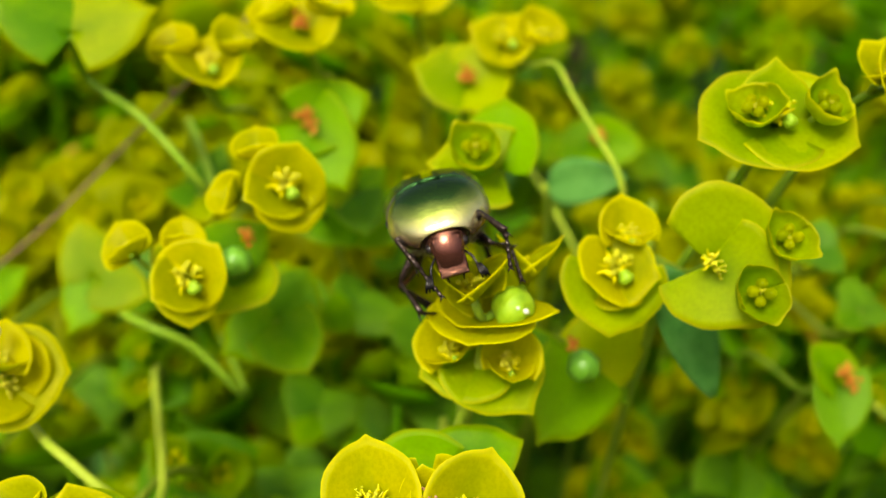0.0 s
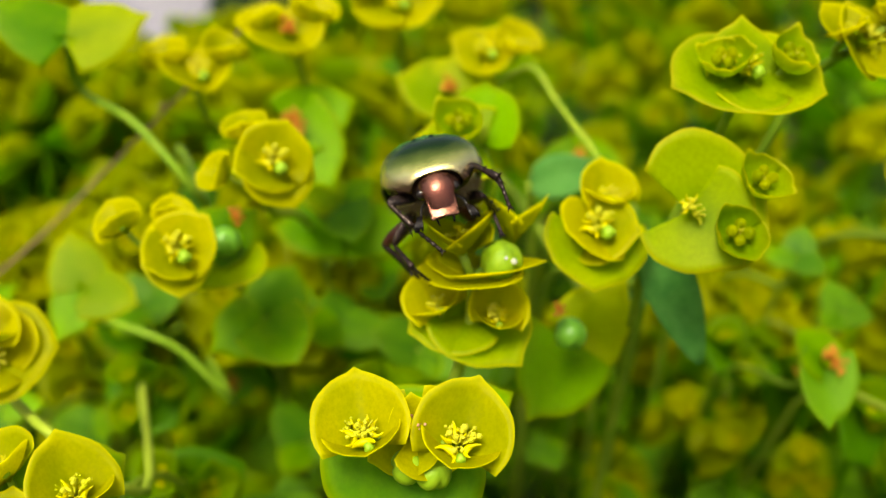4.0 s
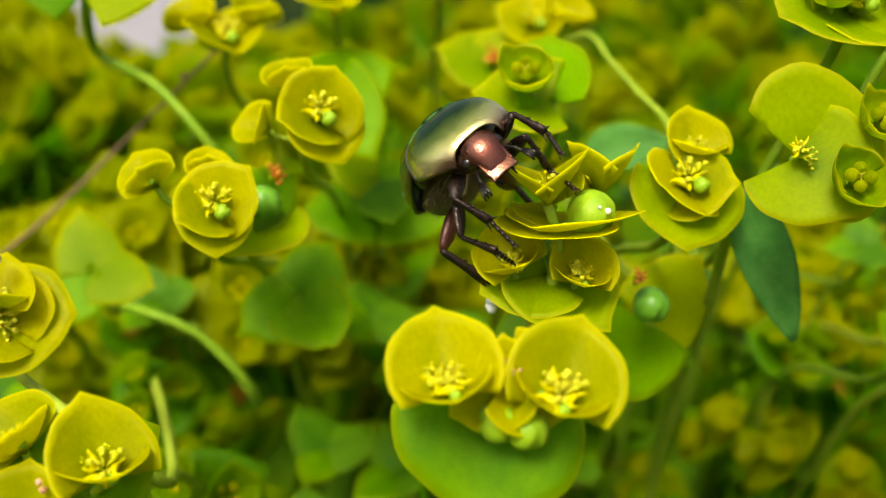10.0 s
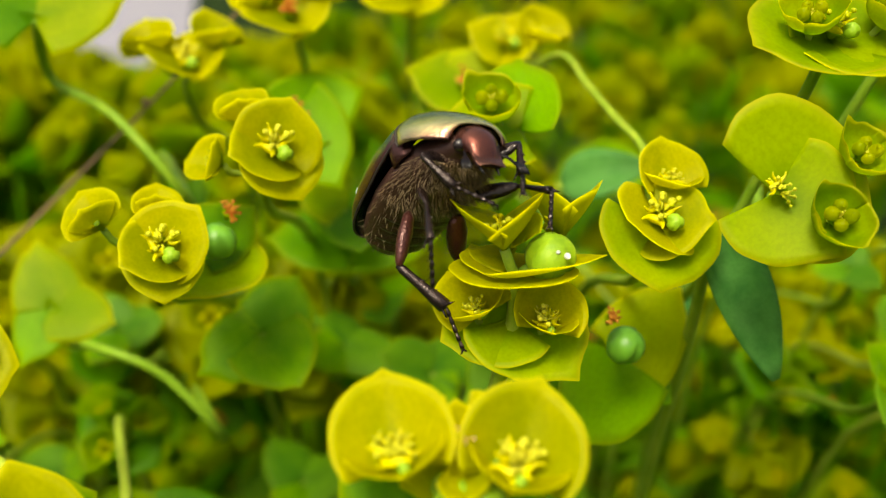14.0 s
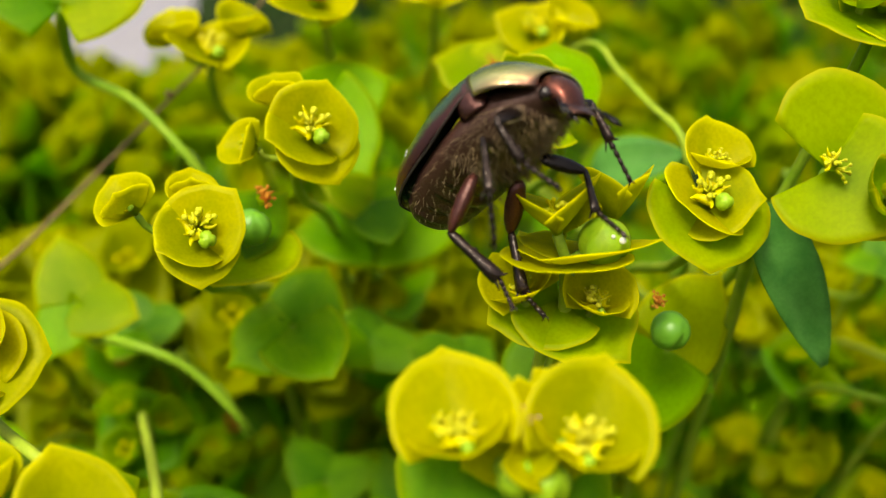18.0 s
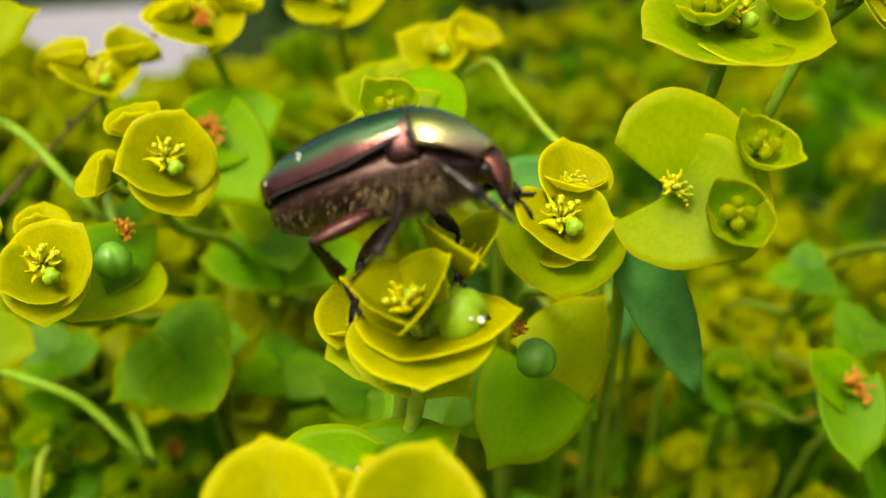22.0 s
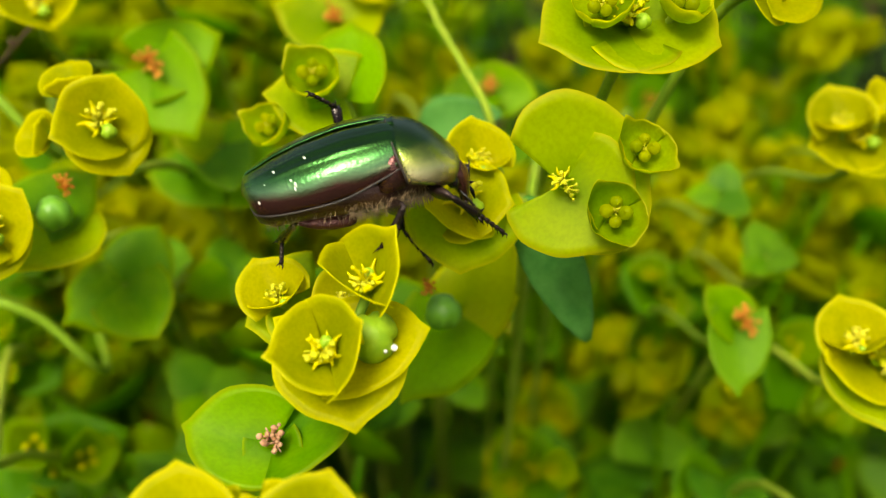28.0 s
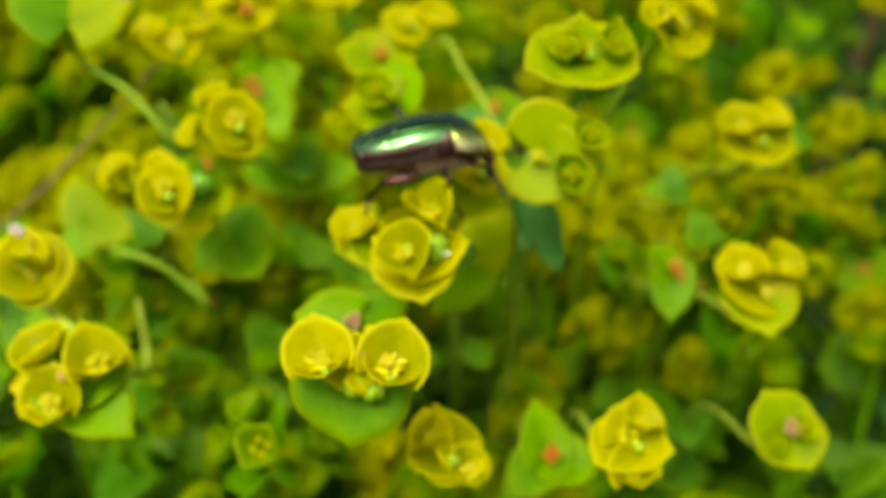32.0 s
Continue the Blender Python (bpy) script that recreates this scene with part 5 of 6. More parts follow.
# ---- what moves: seconds, place in millimetres, turn in degrees ----
PERCH_ROWS = [
    (0.0, 3.66, 75.32, 552.87, 0.0, -0.0, 0.0),
    (0.5, 3.73, 75.32, 552.74, 0.0, -0.0, 0.0),
    (1.0, 3.72, 75.32, 552.63, 0.0, -0.0, 0.0),
    (1.5, 3.70, 75.32, 552.71, 0.0, -0.0, 0.0),
    (2.0, 3.66, 75.32, 552.78, 0.0, -0.0, 0.0),
    (2.5, 3.79, 75.32, 552.81, 0.0, -0.0, 0.0),
    (4.5, 3.92, 75.32, 552.51, 0.0, -0.0, 0.0),
    (5.0, 3.95, 75.32, 552.64, 0.0, -0.0, 0.0),
    (5.5, 3.79, 75.32, 553.14, 0.0, -0.0, 0.0),
    (6.0, 3.74, 75.32, 553.19, 0.0, -0.0, 0.0),
    (6.5, 3.51, 75.32, 553.54, 0.0, -0.0, 0.0),
    (7.0, 3.60, 75.32, 553.48, 0.0, -0.0, 0.0),
    (7.5, 3.87, 75.32, 553.22, 0.0, -0.0, 0.0),
    (8.0, 3.82, 75.32, 553.07, 0.0, -0.0, 0.0),
    (8.5, 4.19, 75.32, 552.85, 0.0, -0.0, 0.0),
    (9.0, 4.48, 75.32, 552.50, 0.0, -0.0, 0.0),
    (9.5, 4.31, 75.32, 552.46, 0.0, -0.0, 0.0),
    (10.0, 4.24, 75.32, 552.44, 0.0, -0.0, 0.0),
    (10.5, 4.42, 75.32, 552.28, 0.0, -0.0, 0.0),
    (11.0, 4.36, 75.32, 552.13, 0.0, -0.0, 0.0),
    (11.5, 4.16, 75.32, 551.97, 0.0, -0.0, 0.0),
    (12.0, 4.26, 75.32, 551.95, 0.0, -0.0, 0.0),
    (12.5, 4.02, 75.32, 551.98, 0.0, -0.0, 0.0),
    (13.0, 3.93, 75.32, 552.19, 0.0, -0.0, 0.0),
    (13.5, 3.78, 75.32, 552.29, 0.0, -0.0, 0.0),
    (15.5, 3.67, 75.32, 552.26, 0.0, -0.0, 0.0),
    (16.0, 3.78, 75.32, 552.02, 0.0, -0.0, 0.0),
    (16.5, 4.17, 75.32, 552.06, 0.0, -0.0, 0.0),
    (17.0, 3.81, 75.32, 551.92, 0.0, -0.0, 0.0),
    (17.5, 4.21, 75.32, 552.08, 0.0, -0.0, 0.0),
    (18.0, 4.06, 75.32, 551.81, 0.0, -0.0, 0.0),
    (18.5, 4.12, 74.79, 551.70, 5.0, -0.2, 2.0),
    (19.0, 3.87, 74.18, 551.37, 10.0, -0.9, 4.9),
    (19.5, 3.96, 73.54, 551.32, 12.4, -1.5, 6.8),
    (20.0, 3.88, 72.90, 551.18, 14.8, -2.3, 8.7),
    (20.5, 4.20, 72.28, 550.78, 16.7, -3.1, 10.1),
    (21.0, 4.71, 71.66, 550.33, 18.6, -3.9, 11.4),
    (21.5, 4.89, 70.62, 550.19, 19.5, -4.4, 12.2),
    (22.0, 4.97, 69.59, 550.79, 20.4, -5.0, 13.1),
    (22.5, 4.75, 68.55, 551.12, 23.2, -6.4, 14.7),
    (23.0, 4.63, 67.51, 550.48, 34.0, -12.7, 18.1),
    (23.5, 4.39, 67.34, 549.82, 39.2, -16.4, 19.1),
    (24.0, 4.22, 67.17, 549.68, 39.2, -16.4, 19.1),
    (24.5, 4.23, 67.01, 549.88, 39.2, -16.4, 19.1),
    (25.0, 4.63, 66.84, 550.49, 39.2, -16.4, 19.1),
    (25.5, 4.37, 66.67, 550.32, 39.2, -16.4, 19.1),
    (26.0, 5.48, 66.51, 551.40, 39.2, -16.4, 19.1),
    (26.5, 5.63, 66.51, 551.61, 39.2, -16.4, 19.1),
    (28.5, 5.97, 66.51, 549.11, 39.2, -16.4, 19.1),
    (29.0, 5.96, 66.51, 549.02, 39.2, -16.4, 19.1),
    (29.5, 5.82, 66.51, 549.12, 39.2, -16.4, 19.1),
    (30.0, 6.84, 66.51, 549.21, 39.2, -16.4, 19.1),
    (30.5, 7.15, 66.51, 549.43, 39.2, -16.4, 19.1),
    (31.0, 7.23, 66.51, 549.49, 39.2, -16.4, 19.1),
    (31.5, 7.38, 66.51, 549.75, 39.2, -16.4, 19.1),
    (32.0, 7.56, 66.51, 549.73, 39.2, -16.4, 19.1),
]
FRONT_ROWS = [
    (0.0, -1.22, 57.60, 548.36, 0.0, 0.0, 0.0),
    (0.5, -1.23, 57.60, 548.41, 0.0, 0.0, 0.0),
    (1.0, -1.26, 57.60, 548.59, 0.0, 0.0, 0.0),
    (1.5, -1.30, 57.60, 548.61, 0.0, 0.0, 0.0),
    (2.0, -1.35, 57.60, 548.71, 0.0, 0.0, 0.0),
    (2.5, -1.33, 57.60, 548.53, 0.0, 0.0, 0.0),
    (4.5, -1.33, 57.60, 547.67, 0.0, 0.0, 0.0),
    (5.0, -1.29, 57.60, 547.58, 0.0, 0.0, 0.0),
    (5.5, -1.40, 57.60, 548.32, 0.0, 0.0, 0.0),
    (6.0, -1.47, 57.60, 548.39, 0.0, 0.0, 0.0),
    (6.5, -1.43, 57.60, 548.44, 0.0, 0.0, 0.0),
    (7.0, -1.48, 57.60, 548.53, 0.0, 0.0, 0.0),
    (7.5, -1.51, 57.60, 548.48, 0.0, 0.0, 0.0),
    (8.0, -1.47, 57.60, 548.55, 0.0, 0.0, 0.0),
    (8.5, -1.44, 57.60, 548.56, 0.0, 0.0, 0.0),
    (9.0, -1.49, 57.60, 548.48, 0.0, 0.0, 0.0),
    (9.5, -1.49, 57.60, 548.47, 0.0, 0.0, 0.0),
    (10.0, -1.52, 57.60, 548.52, 0.0, 0.0, 0.0),
    (10.5, -1.52, 57.60, 548.54, 0.0, 0.0, 0.0),
    (11.0, -1.51, 57.60, 548.43, 0.0, 0.0, 0.0),
    (11.5, -1.54, 57.60, 548.41, 0.0, 0.0, 0.0),
    (12.0, -1.54, 57.60, 548.43, 0.0, 0.0, 0.0),
    (12.5, -1.54, 57.60, 548.35, 0.0, 0.0, 0.0),
    (13.0, -1.57, 57.60, 548.41, 0.0, 0.0, 0.0),
    (13.5, -1.56, 57.60, 548.40, 0.0, 0.0, 0.0),
    (15.5, -1.50, 57.60, 548.40, 0.0, 0.0, 0.0),
    (18.0, -1.40, 57.60, 548.30, 0.0, 0.0, 0.0),
    (19.0, -0.60, 57.40, 547.60, 0.0, 0.0, 0.0),
    (21.0, 0.60, 56.00, 546.40, 0.0, 0.0, 0.0),
    (23.0, 0.60, 55.00, 546.40, 0.0, 0.0, 0.0),
    (26.5, 0.80, 53.00, 546.40, 0.0, 0.0, 0.0),
    (29.0, 1.20, 51.50, 546.50, 0.0, 0.0, 0.0),
    (31.0, 1.60, 50.50, 546.60, 0.0, 0.0, 0.0),
    (31.5, 1.61, 50.25, 546.89, 0.0, 0.0, 0.0),
    (32.0, 1.70, 50.00, 547.04, 0.0, 0.0, 0.0),
]
FROTH_ROWS = [
    (0.0, -0.7, 77.0, 549.0, 0, 0, 0),
    (2.0, -0.4, 77.0, 548.9, 0, 0, 0),
    (5.0, -0.3, 77.0, 547.6, 0, 0, 0),
    (6.0, -0.5, 77.0, 547.3, 0, 0, 0),
    (9.0, -0.7, 77.0, 545.6, 0, 0, 0),
    (11.0, -0.5, 77.0, 545.4, 0, 0, 0),
    (12.0, -0.1, 77.0, 545.4, 0, 0, 0),
    (13.0, -0.1, 77.0, 546.1, 0, 0, 0),
    (16.0, -0.3, 77.0, 546.1, 0, 0, 0),
    (18.0, -0.5, 77.0, 546.7, 0, 0, 0),
    (20.0, -0.4, 77.0, 547.3, 0, 0, 0),
    (22.0, 0.4, 77.0, 548.7, 0, 0, 0),
    (24.0, 0.0, 77.0, 550.6, 0, 0, 0),
    (26.0, 0.8, 77.0, 552.7, 0, 0, 0),
    (29.0, 0.6, 77.0, 550.0, 0, 0, 0),
    (30.0, 1.2, 77.0, 549.9, 0, 0, 0),
    (31.0, 1.4, 77.0, 550.9, 0, 0, 0),
    (32.0, 1.2, 77.0, 550.6, 0, 0, 0),
]
BEETLE_ROWS = [
    (0.0, -0.55, 79.27, 562.01, 13.9, -22.4, -87.0),
    (2.0, 1.32, 79.58, 560.99, 6.2, -35.9, -81.6),
    (5.0, -0.6, 76.66, 561.4, 19.6, -25.2, -100.9),
    (6.0, -1.77, 76.51, 560.62, 26.4, -19.3, -109.3),
    (8.0, -3.88, 76.66, 557.17, 45.2, -13.4, -105.8),
    (9.0, -3.95, 78.13, 558.19, 51.2, -18.6, -102.0),
    (11.0, -3.93, 77.45, 557.86, 9.9, -48.3, -65.3),
    (12.0, -2.74, 78.57, 558.7, -6.3, -46.5, -54.8),
    (13.0, -2.78, 79.62, 559.15, -13.5, -50.9, -53.2),
    (16.0, -1.09, 76.07, 560.69, -28.5, -41.3, -40.7),
    (17.0, -0.49, 75.23, 561.55, -25.9, -38.0, -37.3),
    (18.0, -1.64, 75.01, 561.64, -27.4, -49.5, -34.4),
    (19.0, -0.34, 73.78, 560.92, -31.7, -43.9, -22.6),
    (20.0, 0.84, 71.27, 562.28, -19.5, -38.3, -25.5),
    (21.0, 1.88, 72.6, 561.72, -28.9, -26.2, -17.3),
    (22.0, 3.58, 71.73, 561.96, -26.1, -19.7, -11.8),
    (23.0, 6.42, 73.35, 560.5, -20.1, -6.0, -4.3),
    (24.0, 6.88, 74.57, 560.66, -4.3, -11.9, 2.2),
    (26.0, 7.97, 75.42, 562.39, -8.3, -12.0, 5.7),
    (29.0, 8.05, 74.06, 560.44, -1.7, -14.2, 1.6),
    (30.0, 8.82, 74.23, 560.74, -3.2, -13.2, 1.7),
    (31.0, 8.86, 75.24, 560.83, -6.3, -10.3, 4.4),
    (32.0, 9.64, 72.91, 561.79, -6.1, -8.9, 1.0),
]


# knee, ankle and toe of each leg on the beetle, in millimetres
LEG_ROWS = {
    ("hind", -1): [
        (0.0, -1.52, -4.76, -5.85, -4.2, -2.63, -8.77, -6.43, -1.63, -11.41),
        (2.0, -3.97, -4.69, -4.34, -6.83, -2.04, -6.59, -3.73, -2.21, -8.42),
        (5.0, -2.4, -5.81, -3.99, -3.09, -3.59, -7.84, -5.09, -3.15, -10.8),
        (6.0, -1.49, -5.91, -4.22, -2.54, -3.57, -7.92, -4.93, -3.76, -10.6),
        (8.0, -3.42, -5.12, -4.42, -7.33, -4.7, -6.61, -4.59, -4.9, -8.93),
        (9.0, -0.93, -6.0, -3.96, -3.52, -5.98, -7.64, -6.16, -7.29, -9.71),
        (11.0, -0.73, -5.07, -5.52, -1.7, -2.3, -8.93, -4.37, -0.52, -10.56),
        (12.0, -1.15, -4.45, -6.11, -1.0, -1.89, -9.81, -3.45, 0.26, -11.33),
        (13.0, -1.95, -3.48, -6.56, -2.09, -0.65, -10.06, -4.78, 1.59, -10.9),
        (16.0, -3.89, -2.41, -5.9, -3.35, 0.48, -9.3, -1.91, -0.52, -12.44),
        (17.0, -4.14, -2.97, -5.54, -4.34, 0.12, -8.8, -3.08, -1.11, -11.94),
        (18.0, -4.51, -2.91, -5.12, -4.5, -0.34, -8.81, -3.58, -1.45, -12.1),
        (19.0, -2.09, -4.45, -6.0, -3.86, -0.37, -6.67, -1.38, -1.77, -8.87),
        (20.0, -2.22, -5.39, -4.96, -4.42, -1.5, -5.47, -2.2, -2.5, -8.13),
        (21.0, -2.93, -4.93, -5.16, -4.13, -0.65, -5.84, -2.85, -1.43, -9.11),
        (22.0, -5.04, -3.44, -3.62, -5.47, 0.75, -5.21, -4.44, -0.13, -8.54),
        (23.0, -5.33, -2.74, -2.72, -5.8, 0.68, -5.61, -5.5, -2.75, -6.66),
        (24.0, -5.27, -2.47, -1.79, -6.64, 0.99, -4.31, -6.91, -2.27, -5.81),
        (26.0, -5.25, -2.2, -1.61, -7.31, 1.06, -3.92, -7.28, -2.43, -4.78),
        (29.0, -5.26, -2.38, -1.67, -7.59, 0.63, -4.07, -7.53, -2.95, -4.4),
        (30.0, -5.35, -2.45, -2.21, -7.69, 0.67, -4.46, -8.2, -2.77, -5.4),
        (31.0, -5.39, -2.25, -2.63, -7.29, 1.16, -4.86, -7.8, -2.38, -5.25),
        (32.0, -5.39, -2.34, -2.68, -7.83, 0.43, -5.24, -8.27, -3.04, -6.09),
    ],
    ("middle", -1): [
        (0.0, 1.15, -4.61, -5.0, 3.37, -3.54, -7.62, -0.27, -2.34, -8.74),
        (9.0, 1.15, -4.61, -5.0, 3.37, -3.54, -7.62, -0.27, -2.34, -8.74),
        (13.0, 2.28, -1.98, -5.82, 3.31, -2.59, -9.21, 0.07, -0.65, -10.52),
        (16.0, 3.32, -4.85, -2.58, 2.73, -6.2, -5.86, -0.5, -6.33, -8.21),
        (17.0, 2.82, -5.11, -1.92, 3.14, -8.24, -3.66, -0.69, -7.89, -2.57),
        (18.0, 2.78, -4.86, -4.01, 1.84, -5.39, -7.44, -1.22, -3.46, -9.15),
        (19.0, 3.04, -4.84, -3.69, 2.4, -6.62, -6.75, -0.89, -5.16, -8.5),
        (20.0, 2.43, -5.15, -3.77, 2.3, -7.55, -6.44, -0.93, -6.95, -8.73),
        (21.0, 2.52, -4.76, -4.41, 1.62, -6.83, -7.21, -1.61, -4.64, -8.06),
        (22.0, 1.6, -5.19, -4.17, 0.3, -7.53, -6.57, -2.65, -4.87, -7.05),
        (23.0, 3.13, -4.62, -1.2, 2.5, -7.28, -3.54, 1.88, -4.39, -6.23),
        (24.0, 2.04, -5.4, -1.8, 0.33, -8.28, -3.12, -1.54, -6.17, -5.96),
        (26.0, 2.12, -5.39, -1.85, -0.08, -7.66, -3.57, -2.05, -6.15, -6.7),
        (29.0, 2.73, -5.01, -1.45, 0.74, -3.84, -4.21, -1.15, -3.19, -7.67),
        (30.0, 2.66, -5.15, -1.77, 1.04, -3.93, -4.74, -0.89, -2.75, -8.04),
        (31.0, 2.38, -5.35, -2.12, 1.16, -3.88, -5.17, -0.13, -2.06, -8.49),
        (32.0, 2.12, -5.44, -3.06, 0.99, -2.84, -5.28, -0.61, -1.36, -8.63),
    ],
    ("front", -1): [
        (0.0, 5.79, -3.86, -0.91, 6.14, -2.66, -3.63, 7.73, -1.44, -6.26),
        (2.0, 4.8, -4.41, -1.16, 6.24, -4.48, -3.79, 6.91, -3.7, -6.93),
        (5.0, 5.91, -3.77, -3.11, 5.99, -1.6, -5.18, 5.69, 0.91, -7.3),
        (6.0, 4.0, -2.3, -4.83, 5.24, -0.54, -6.93, 8.01, 1.18, -7.41),
        (8.0, 4.37, -2.65, -4.74, 3.85, -0.24, -6.44, 3.47, 2.08, -8.77),
        (9.0, 5.34, -3.36, -4.09, 5.05, -2.02, -6.76, 6.1, -1.32, -9.81),
        (11.0, 5.65, -4.01, -3.0, 4.78, -3.37, -5.8, 6.62, -4.66, -8.21),
        (12.0, 4.62, -4.18, -3.45, 4.4, -4.0, -6.44, 6.42, -4.96, -8.87),
        (13.0, 5.69, -3.77, -3.39, 5.51, -1.76, -5.61, 6.36, 0.88, -7.41),
        (16.0, 4.79, -4.52, -2.36, 5.34, -3.83, -5.23, 6.58, -2.89, -8.14),
        (17.0, 3.79, -4.57, -2.17, 3.91, -4.21, -5.15, 5.42, -3.79, -8.05),
        (18.0, 3.92, -4.29, -3.28, 3.15, -2.79, -5.76, 4.1, -1.81, -8.76),
        (19.0, 4.43, -4.22, -3.41, 4.2, -5.08, -6.28, 3.01, -2.27, -7.55),
        (20.0, 4.19, -4.6, -1.97, 4.88, -5.84, -4.61, 2.47, -4.04, -5.96),
        (21.0, 4.83, -4.47, -2.57, 5.36, -3.31, -5.29, 6.91, -3.95, -8.13),
        (22.0, 4.48, -4.58, -2.11, 6.17, -4.39, -4.59, 7.86, -5.76, -7.07),
        (23.0, 3.81, -4.55, -1.66, 3.27, -1.94, -3.03, 3.13, -3.64, -5.86),
        (24.0, 3.9, -4.58, -1.79, 5.67, -3.02, -3.66, 5.64, -1.66, -6.66),
        (26.0, 5.81, -4.08, -2.35, 7.21, -3.06, -4.8, 8.68, -1.74, -7.45),
        (29.0, 5.89, -4.03, -2.39, 7.37, -2.86, -4.73, 8.88, -1.77, -7.45),
        (30.0, 5.64, -4.16, -2.53, 7.21, -3.29, -4.93, 8.6, -2.39, -7.79),
        (31.0, 5.42, -3.92, -3.41, 7.23, -2.8, -5.52, 8.97, -1.95, -8.2),
        (32.0, 5.65, -4.18, -2.36, 6.67, -2.34, -4.5, 7.96, -3.05, -7.46),
    ],
    ("front", 1): [
        (0.0, 6.14, 3.26, -0.51, 8.05, 4.65, -2.36, 9.58, 4.16, -5.24),
        (2.0, 7.05, 2.18, -2.17, 9.75, 3.23, -2.98, 9.44, 2.45, -6.17),
        (5.0, 5.92, 3.62, -0.67, 6.89, 5.28, -2.97, 8.96, 5.87, -5.47),
        (6.0, 5.36, 3.96, -0.6, 4.61, 6.16, -2.49, 6.4, 8.3, -4.25),
        (8.0, 4.92, 4.04, -0.44, 6.41, 5.64, -2.5, 8.85, 6.42, -4.57),
        (9.0, 6.28, 3.72, -2.05, 7.01, 4.21, -4.92, 9.16, 3.38, -7.28),
        (11.0, 6.29, 3.59, -1.32, 7.58, 4.01, -4.0, 9.29, 2.61, -6.45),
        (12.0, 6.1, 3.88, -2.15, 7.66, 3.09, -4.59, 9.02, 2.41, -7.52),
        (13.0, 6.41, 3.38, -1.17, 6.92, 2.85, -4.08, 8.39, 1.65, -6.78),
        (16.0, 5.75, 3.82, -3.23, 4.68, 2.5, -5.7, 4.53, 0.44, -8.28),
        (17.0, 5.95, 3.54, -3.4, 4.39, 2.11, -5.53, 3.44, 0.29, -8.11),
        (18.0, 5.61, 4.09, -1.14, 4.82, 5.07, -3.87, 3.82, 6.37, -6.73),
        (19.0, 6.84, 2.25, -0.92, 6.59, 4.65, -2.7, 6.76, 5.46, -5.89),
        (20.0, 5.31, 3.93, -3.48, 6.53, 1.73, -5.12, 5.63, 4.86, -5.69),
        (21.0, 5.76, 4.13, -2.25, 6.59, 2.0, -4.19, 6.06, 5.19, -3.56),
        (22.0, 6.39, 3.57, -2.31, 7.12, 1.18, -3.96, 7.57, 4.42, -3.56),
        (32.0, 6.39, 3.57, -2.31, 7.12, 1.18, -3.96, 7.57, 4.42, -3.56),
    ],
    ("middle", 1): [
        (0.0, 4.19, 3.61, -3.41, 1.28, 5.3, -4.7, 4.37, 5.22, -7.24),
        (9.0, 4.19, 3.7, -3.21, 0.76, 3.72, -4.29, 3.91, 3.77, -6.74),
        (13.0, 3.35, 4.83, -2.81, 6.15, 5.35, -5.01, 6.19, 3.53, -8.57),
        (19.0, 1.76, 5.25, -3.99, 1.11, 4.33, -7.41, 2.72, 3.73, -11.02),
        (32.0, 1.76, 5.25, -3.99, 1.11, 4.33, -7.41, 2.72, 3.73, -11.02),
    ],
    ("hind", 1): [
        (0.0, -4.89, 3.55, -3.96, -6.57, 3.87, -8.12, -5.18, 3.2, -11.38),
        (19.0, -4.89, 3.55, -3.96, -6.57, 3.87, -8.12, -5.18, 3.2, -11.38),
        (22.5, -4.89, 3.55, -3.96, -6.57, 3.87, -8.12, -5.18, 3.2, -11.38),
        (24.0, -1.52, 5.9, -1.4, -1.1, 7.1, 2.4, -2.5, 4.8, 4.7),
        (26.0, -1.52, 5.9, -1.4, -1.1, 7.1, 2.4, -2.5, 4.8, 4.7),
        (29.0, -1.6, 5.9, -1.4, -1.3, 7.1, 2.4, -2.7, 4.8, 4.7),
        (30.0, -1.72, 5.9, -1.4, -1.6, 7.1, 2.4, -3.0, 4.8, 4.7),
        (32.0, -2.08, 5.9, -1.4, -2.5, 7.1, 2.4, -3.9, 4.8, 4.7),
    ],
}


def leg_motion(key, rows):
    """Turns the three segments of a leg from joint to joint."""
    kind, side = key
    hip = Vector((HIPS[kind][0], HIPS[kind][1] * side, HIPS[kind][2]))
    a, b, c = SEGMENTS[kind]
    ways = []
    for t, *v in rows:
        k, n, e = Vector(v[0:3]), Vector(v[3:6]), Vector(v[6:9])
        ways.append((t, [(k - hip).normalized(), (n - k).normalized(), (e - n).normalized()]))
    fine = [ways[0]]
    for (t0, w0), (t1, w1) in zip(ways, ways[1:]):
        steps = max(1, math.ceil(max(p.angle(q) for p, q in zip(w0, w1)) / radians(35)))
        for i in range(1, steps + 1):
            fine.append((t0 + (t1 - t0) * i / steps, [p.slerp(q, i / steps) for p, q in zip(w0, w1)]))
    turns = [Vector((1, 0, 0)).rotation_difference(w) for w in fine[0][1]]
    last = fine[0][1]
    out = ([], [], [])
    for t, w in fine:
        turns = [p.rotation_difference(q) @ r for p, q, r in zip(last, w, turns)]
        last = w
        knee = hip + w[0] * a
        ankle = knee + w[1] * b
        places = [Matrix.LocRotScale(p * MM, r, None) for p, r in zip((hip, knee, ankle), turns)]
        back = places[0].inverted()
        out[0].append((t, places[0]))
        out[1].append((t, back @ places[1]))
        out[2].append((t, back @ places[2]))
    for ob, poses in zip(LEGS[key], out):
        walk(ob, poses)


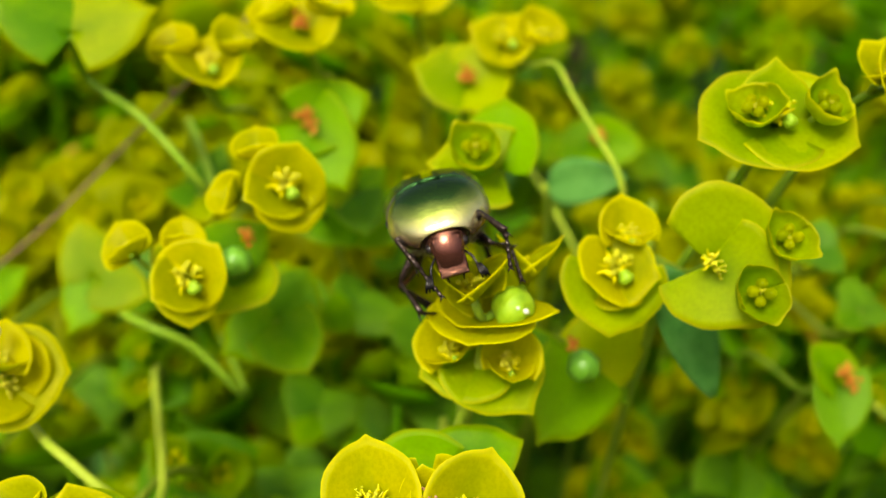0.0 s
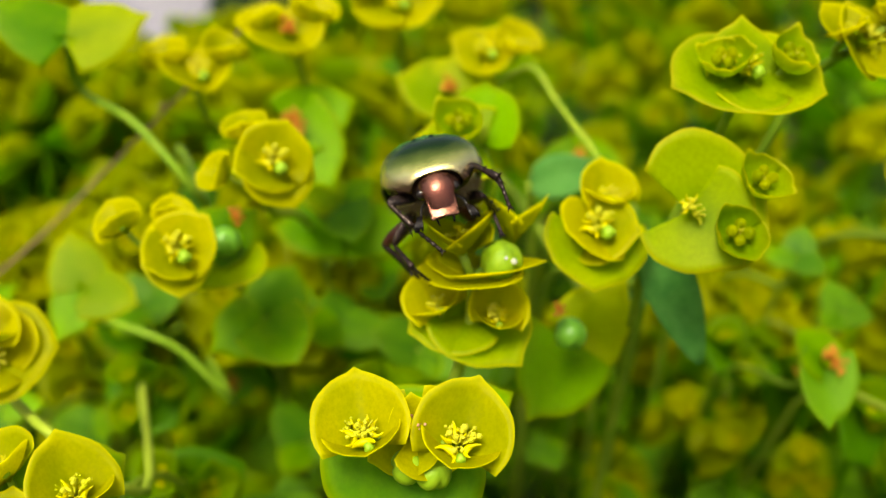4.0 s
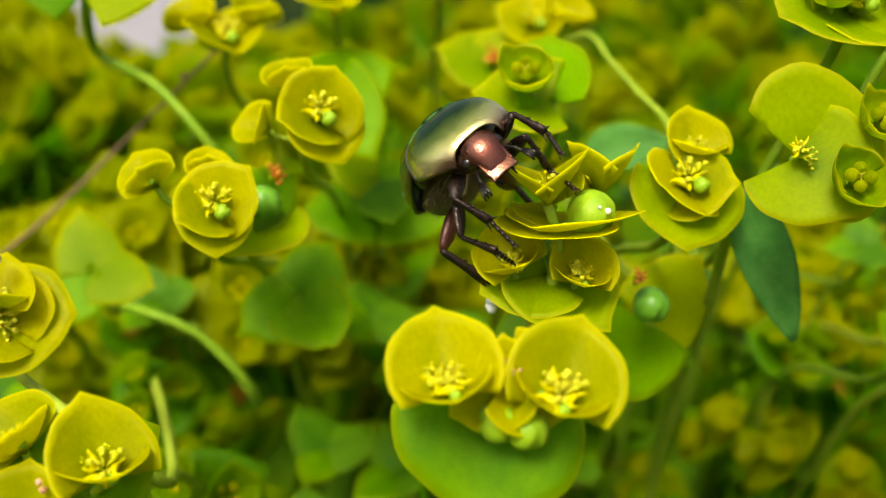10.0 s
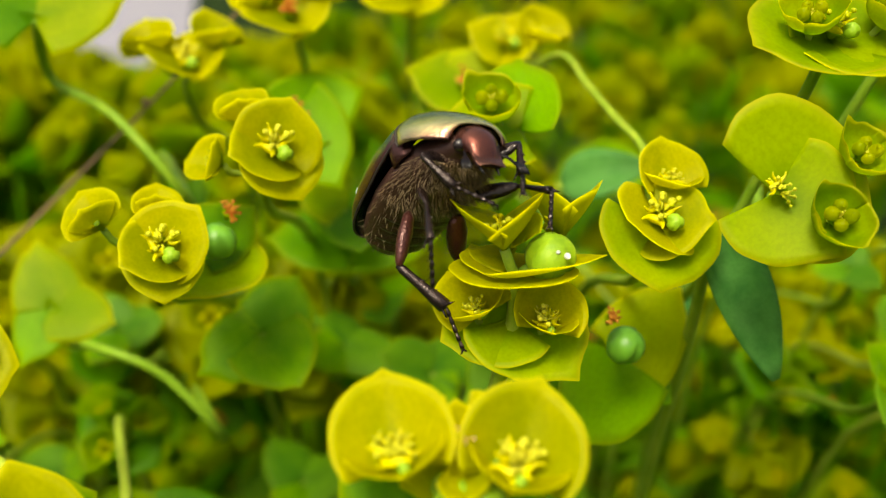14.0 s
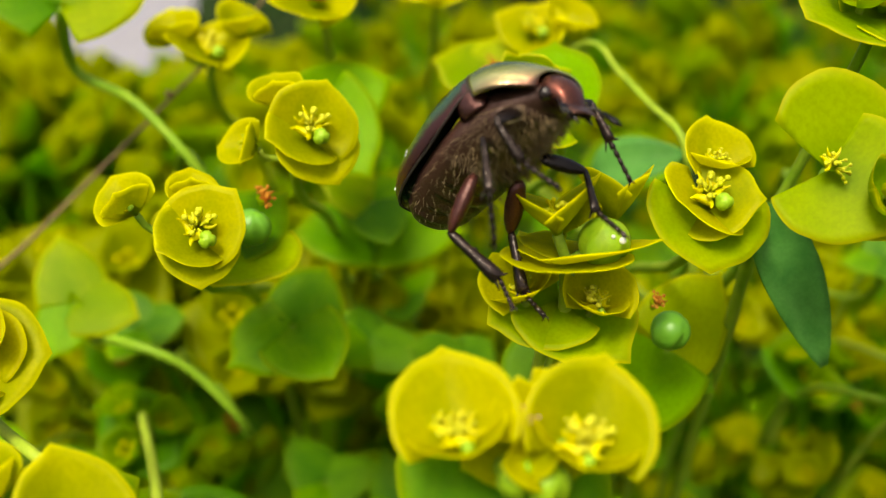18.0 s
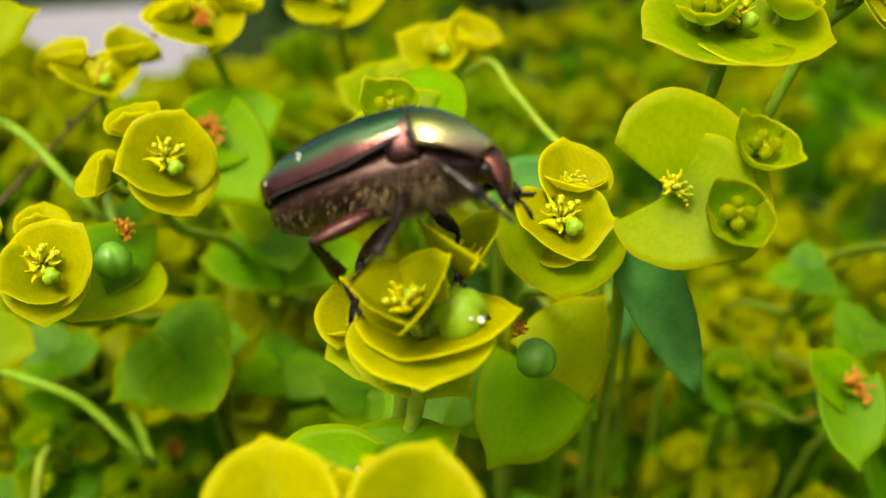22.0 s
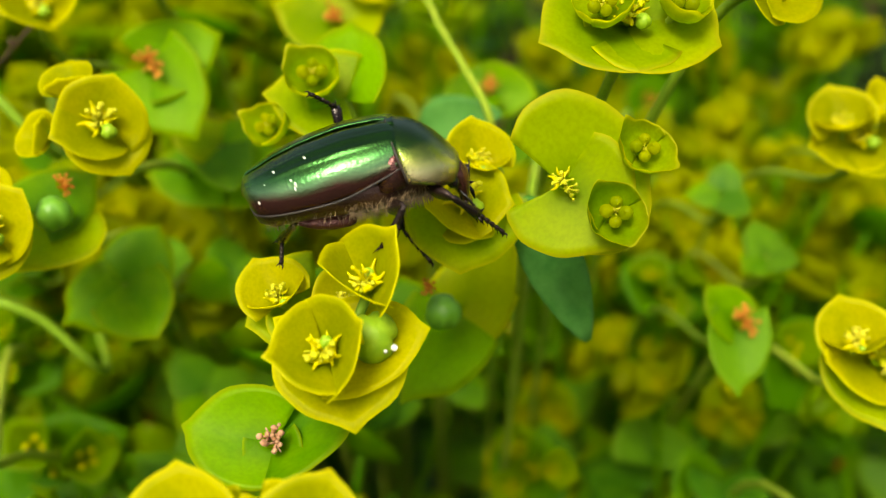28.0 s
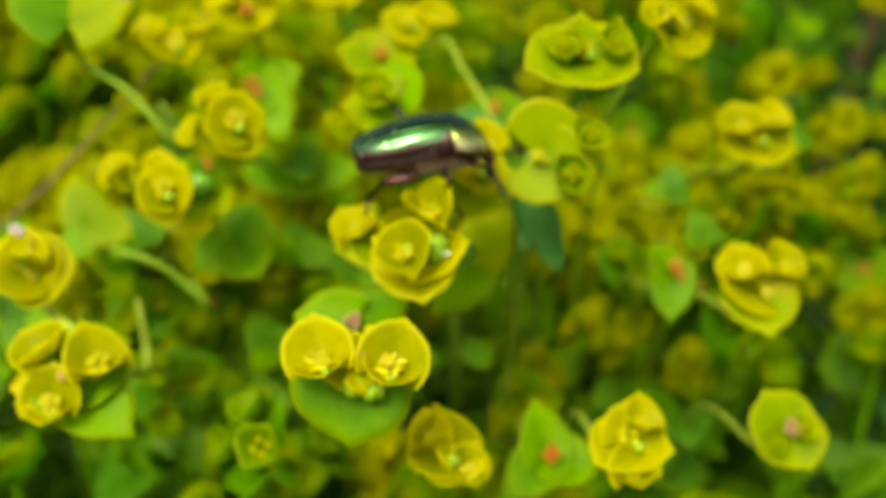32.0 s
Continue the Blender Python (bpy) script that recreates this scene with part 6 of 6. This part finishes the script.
def motions():
    for key, rows in LEG_ROWS.items():
        leg_motion(key, rows)
    for ob, rows in ((perch, PERCH_ROWS), (front, FRONT_ROWS), (fluff, FROTH_ROWS), (beetle, BEETLE_ROWS)):
        walk(ob, [(t, pose(x * MM, y * MM, z * MM, rx, ry, rz)) for t, x, y, z, rx, ry, rz in rows])


motions()
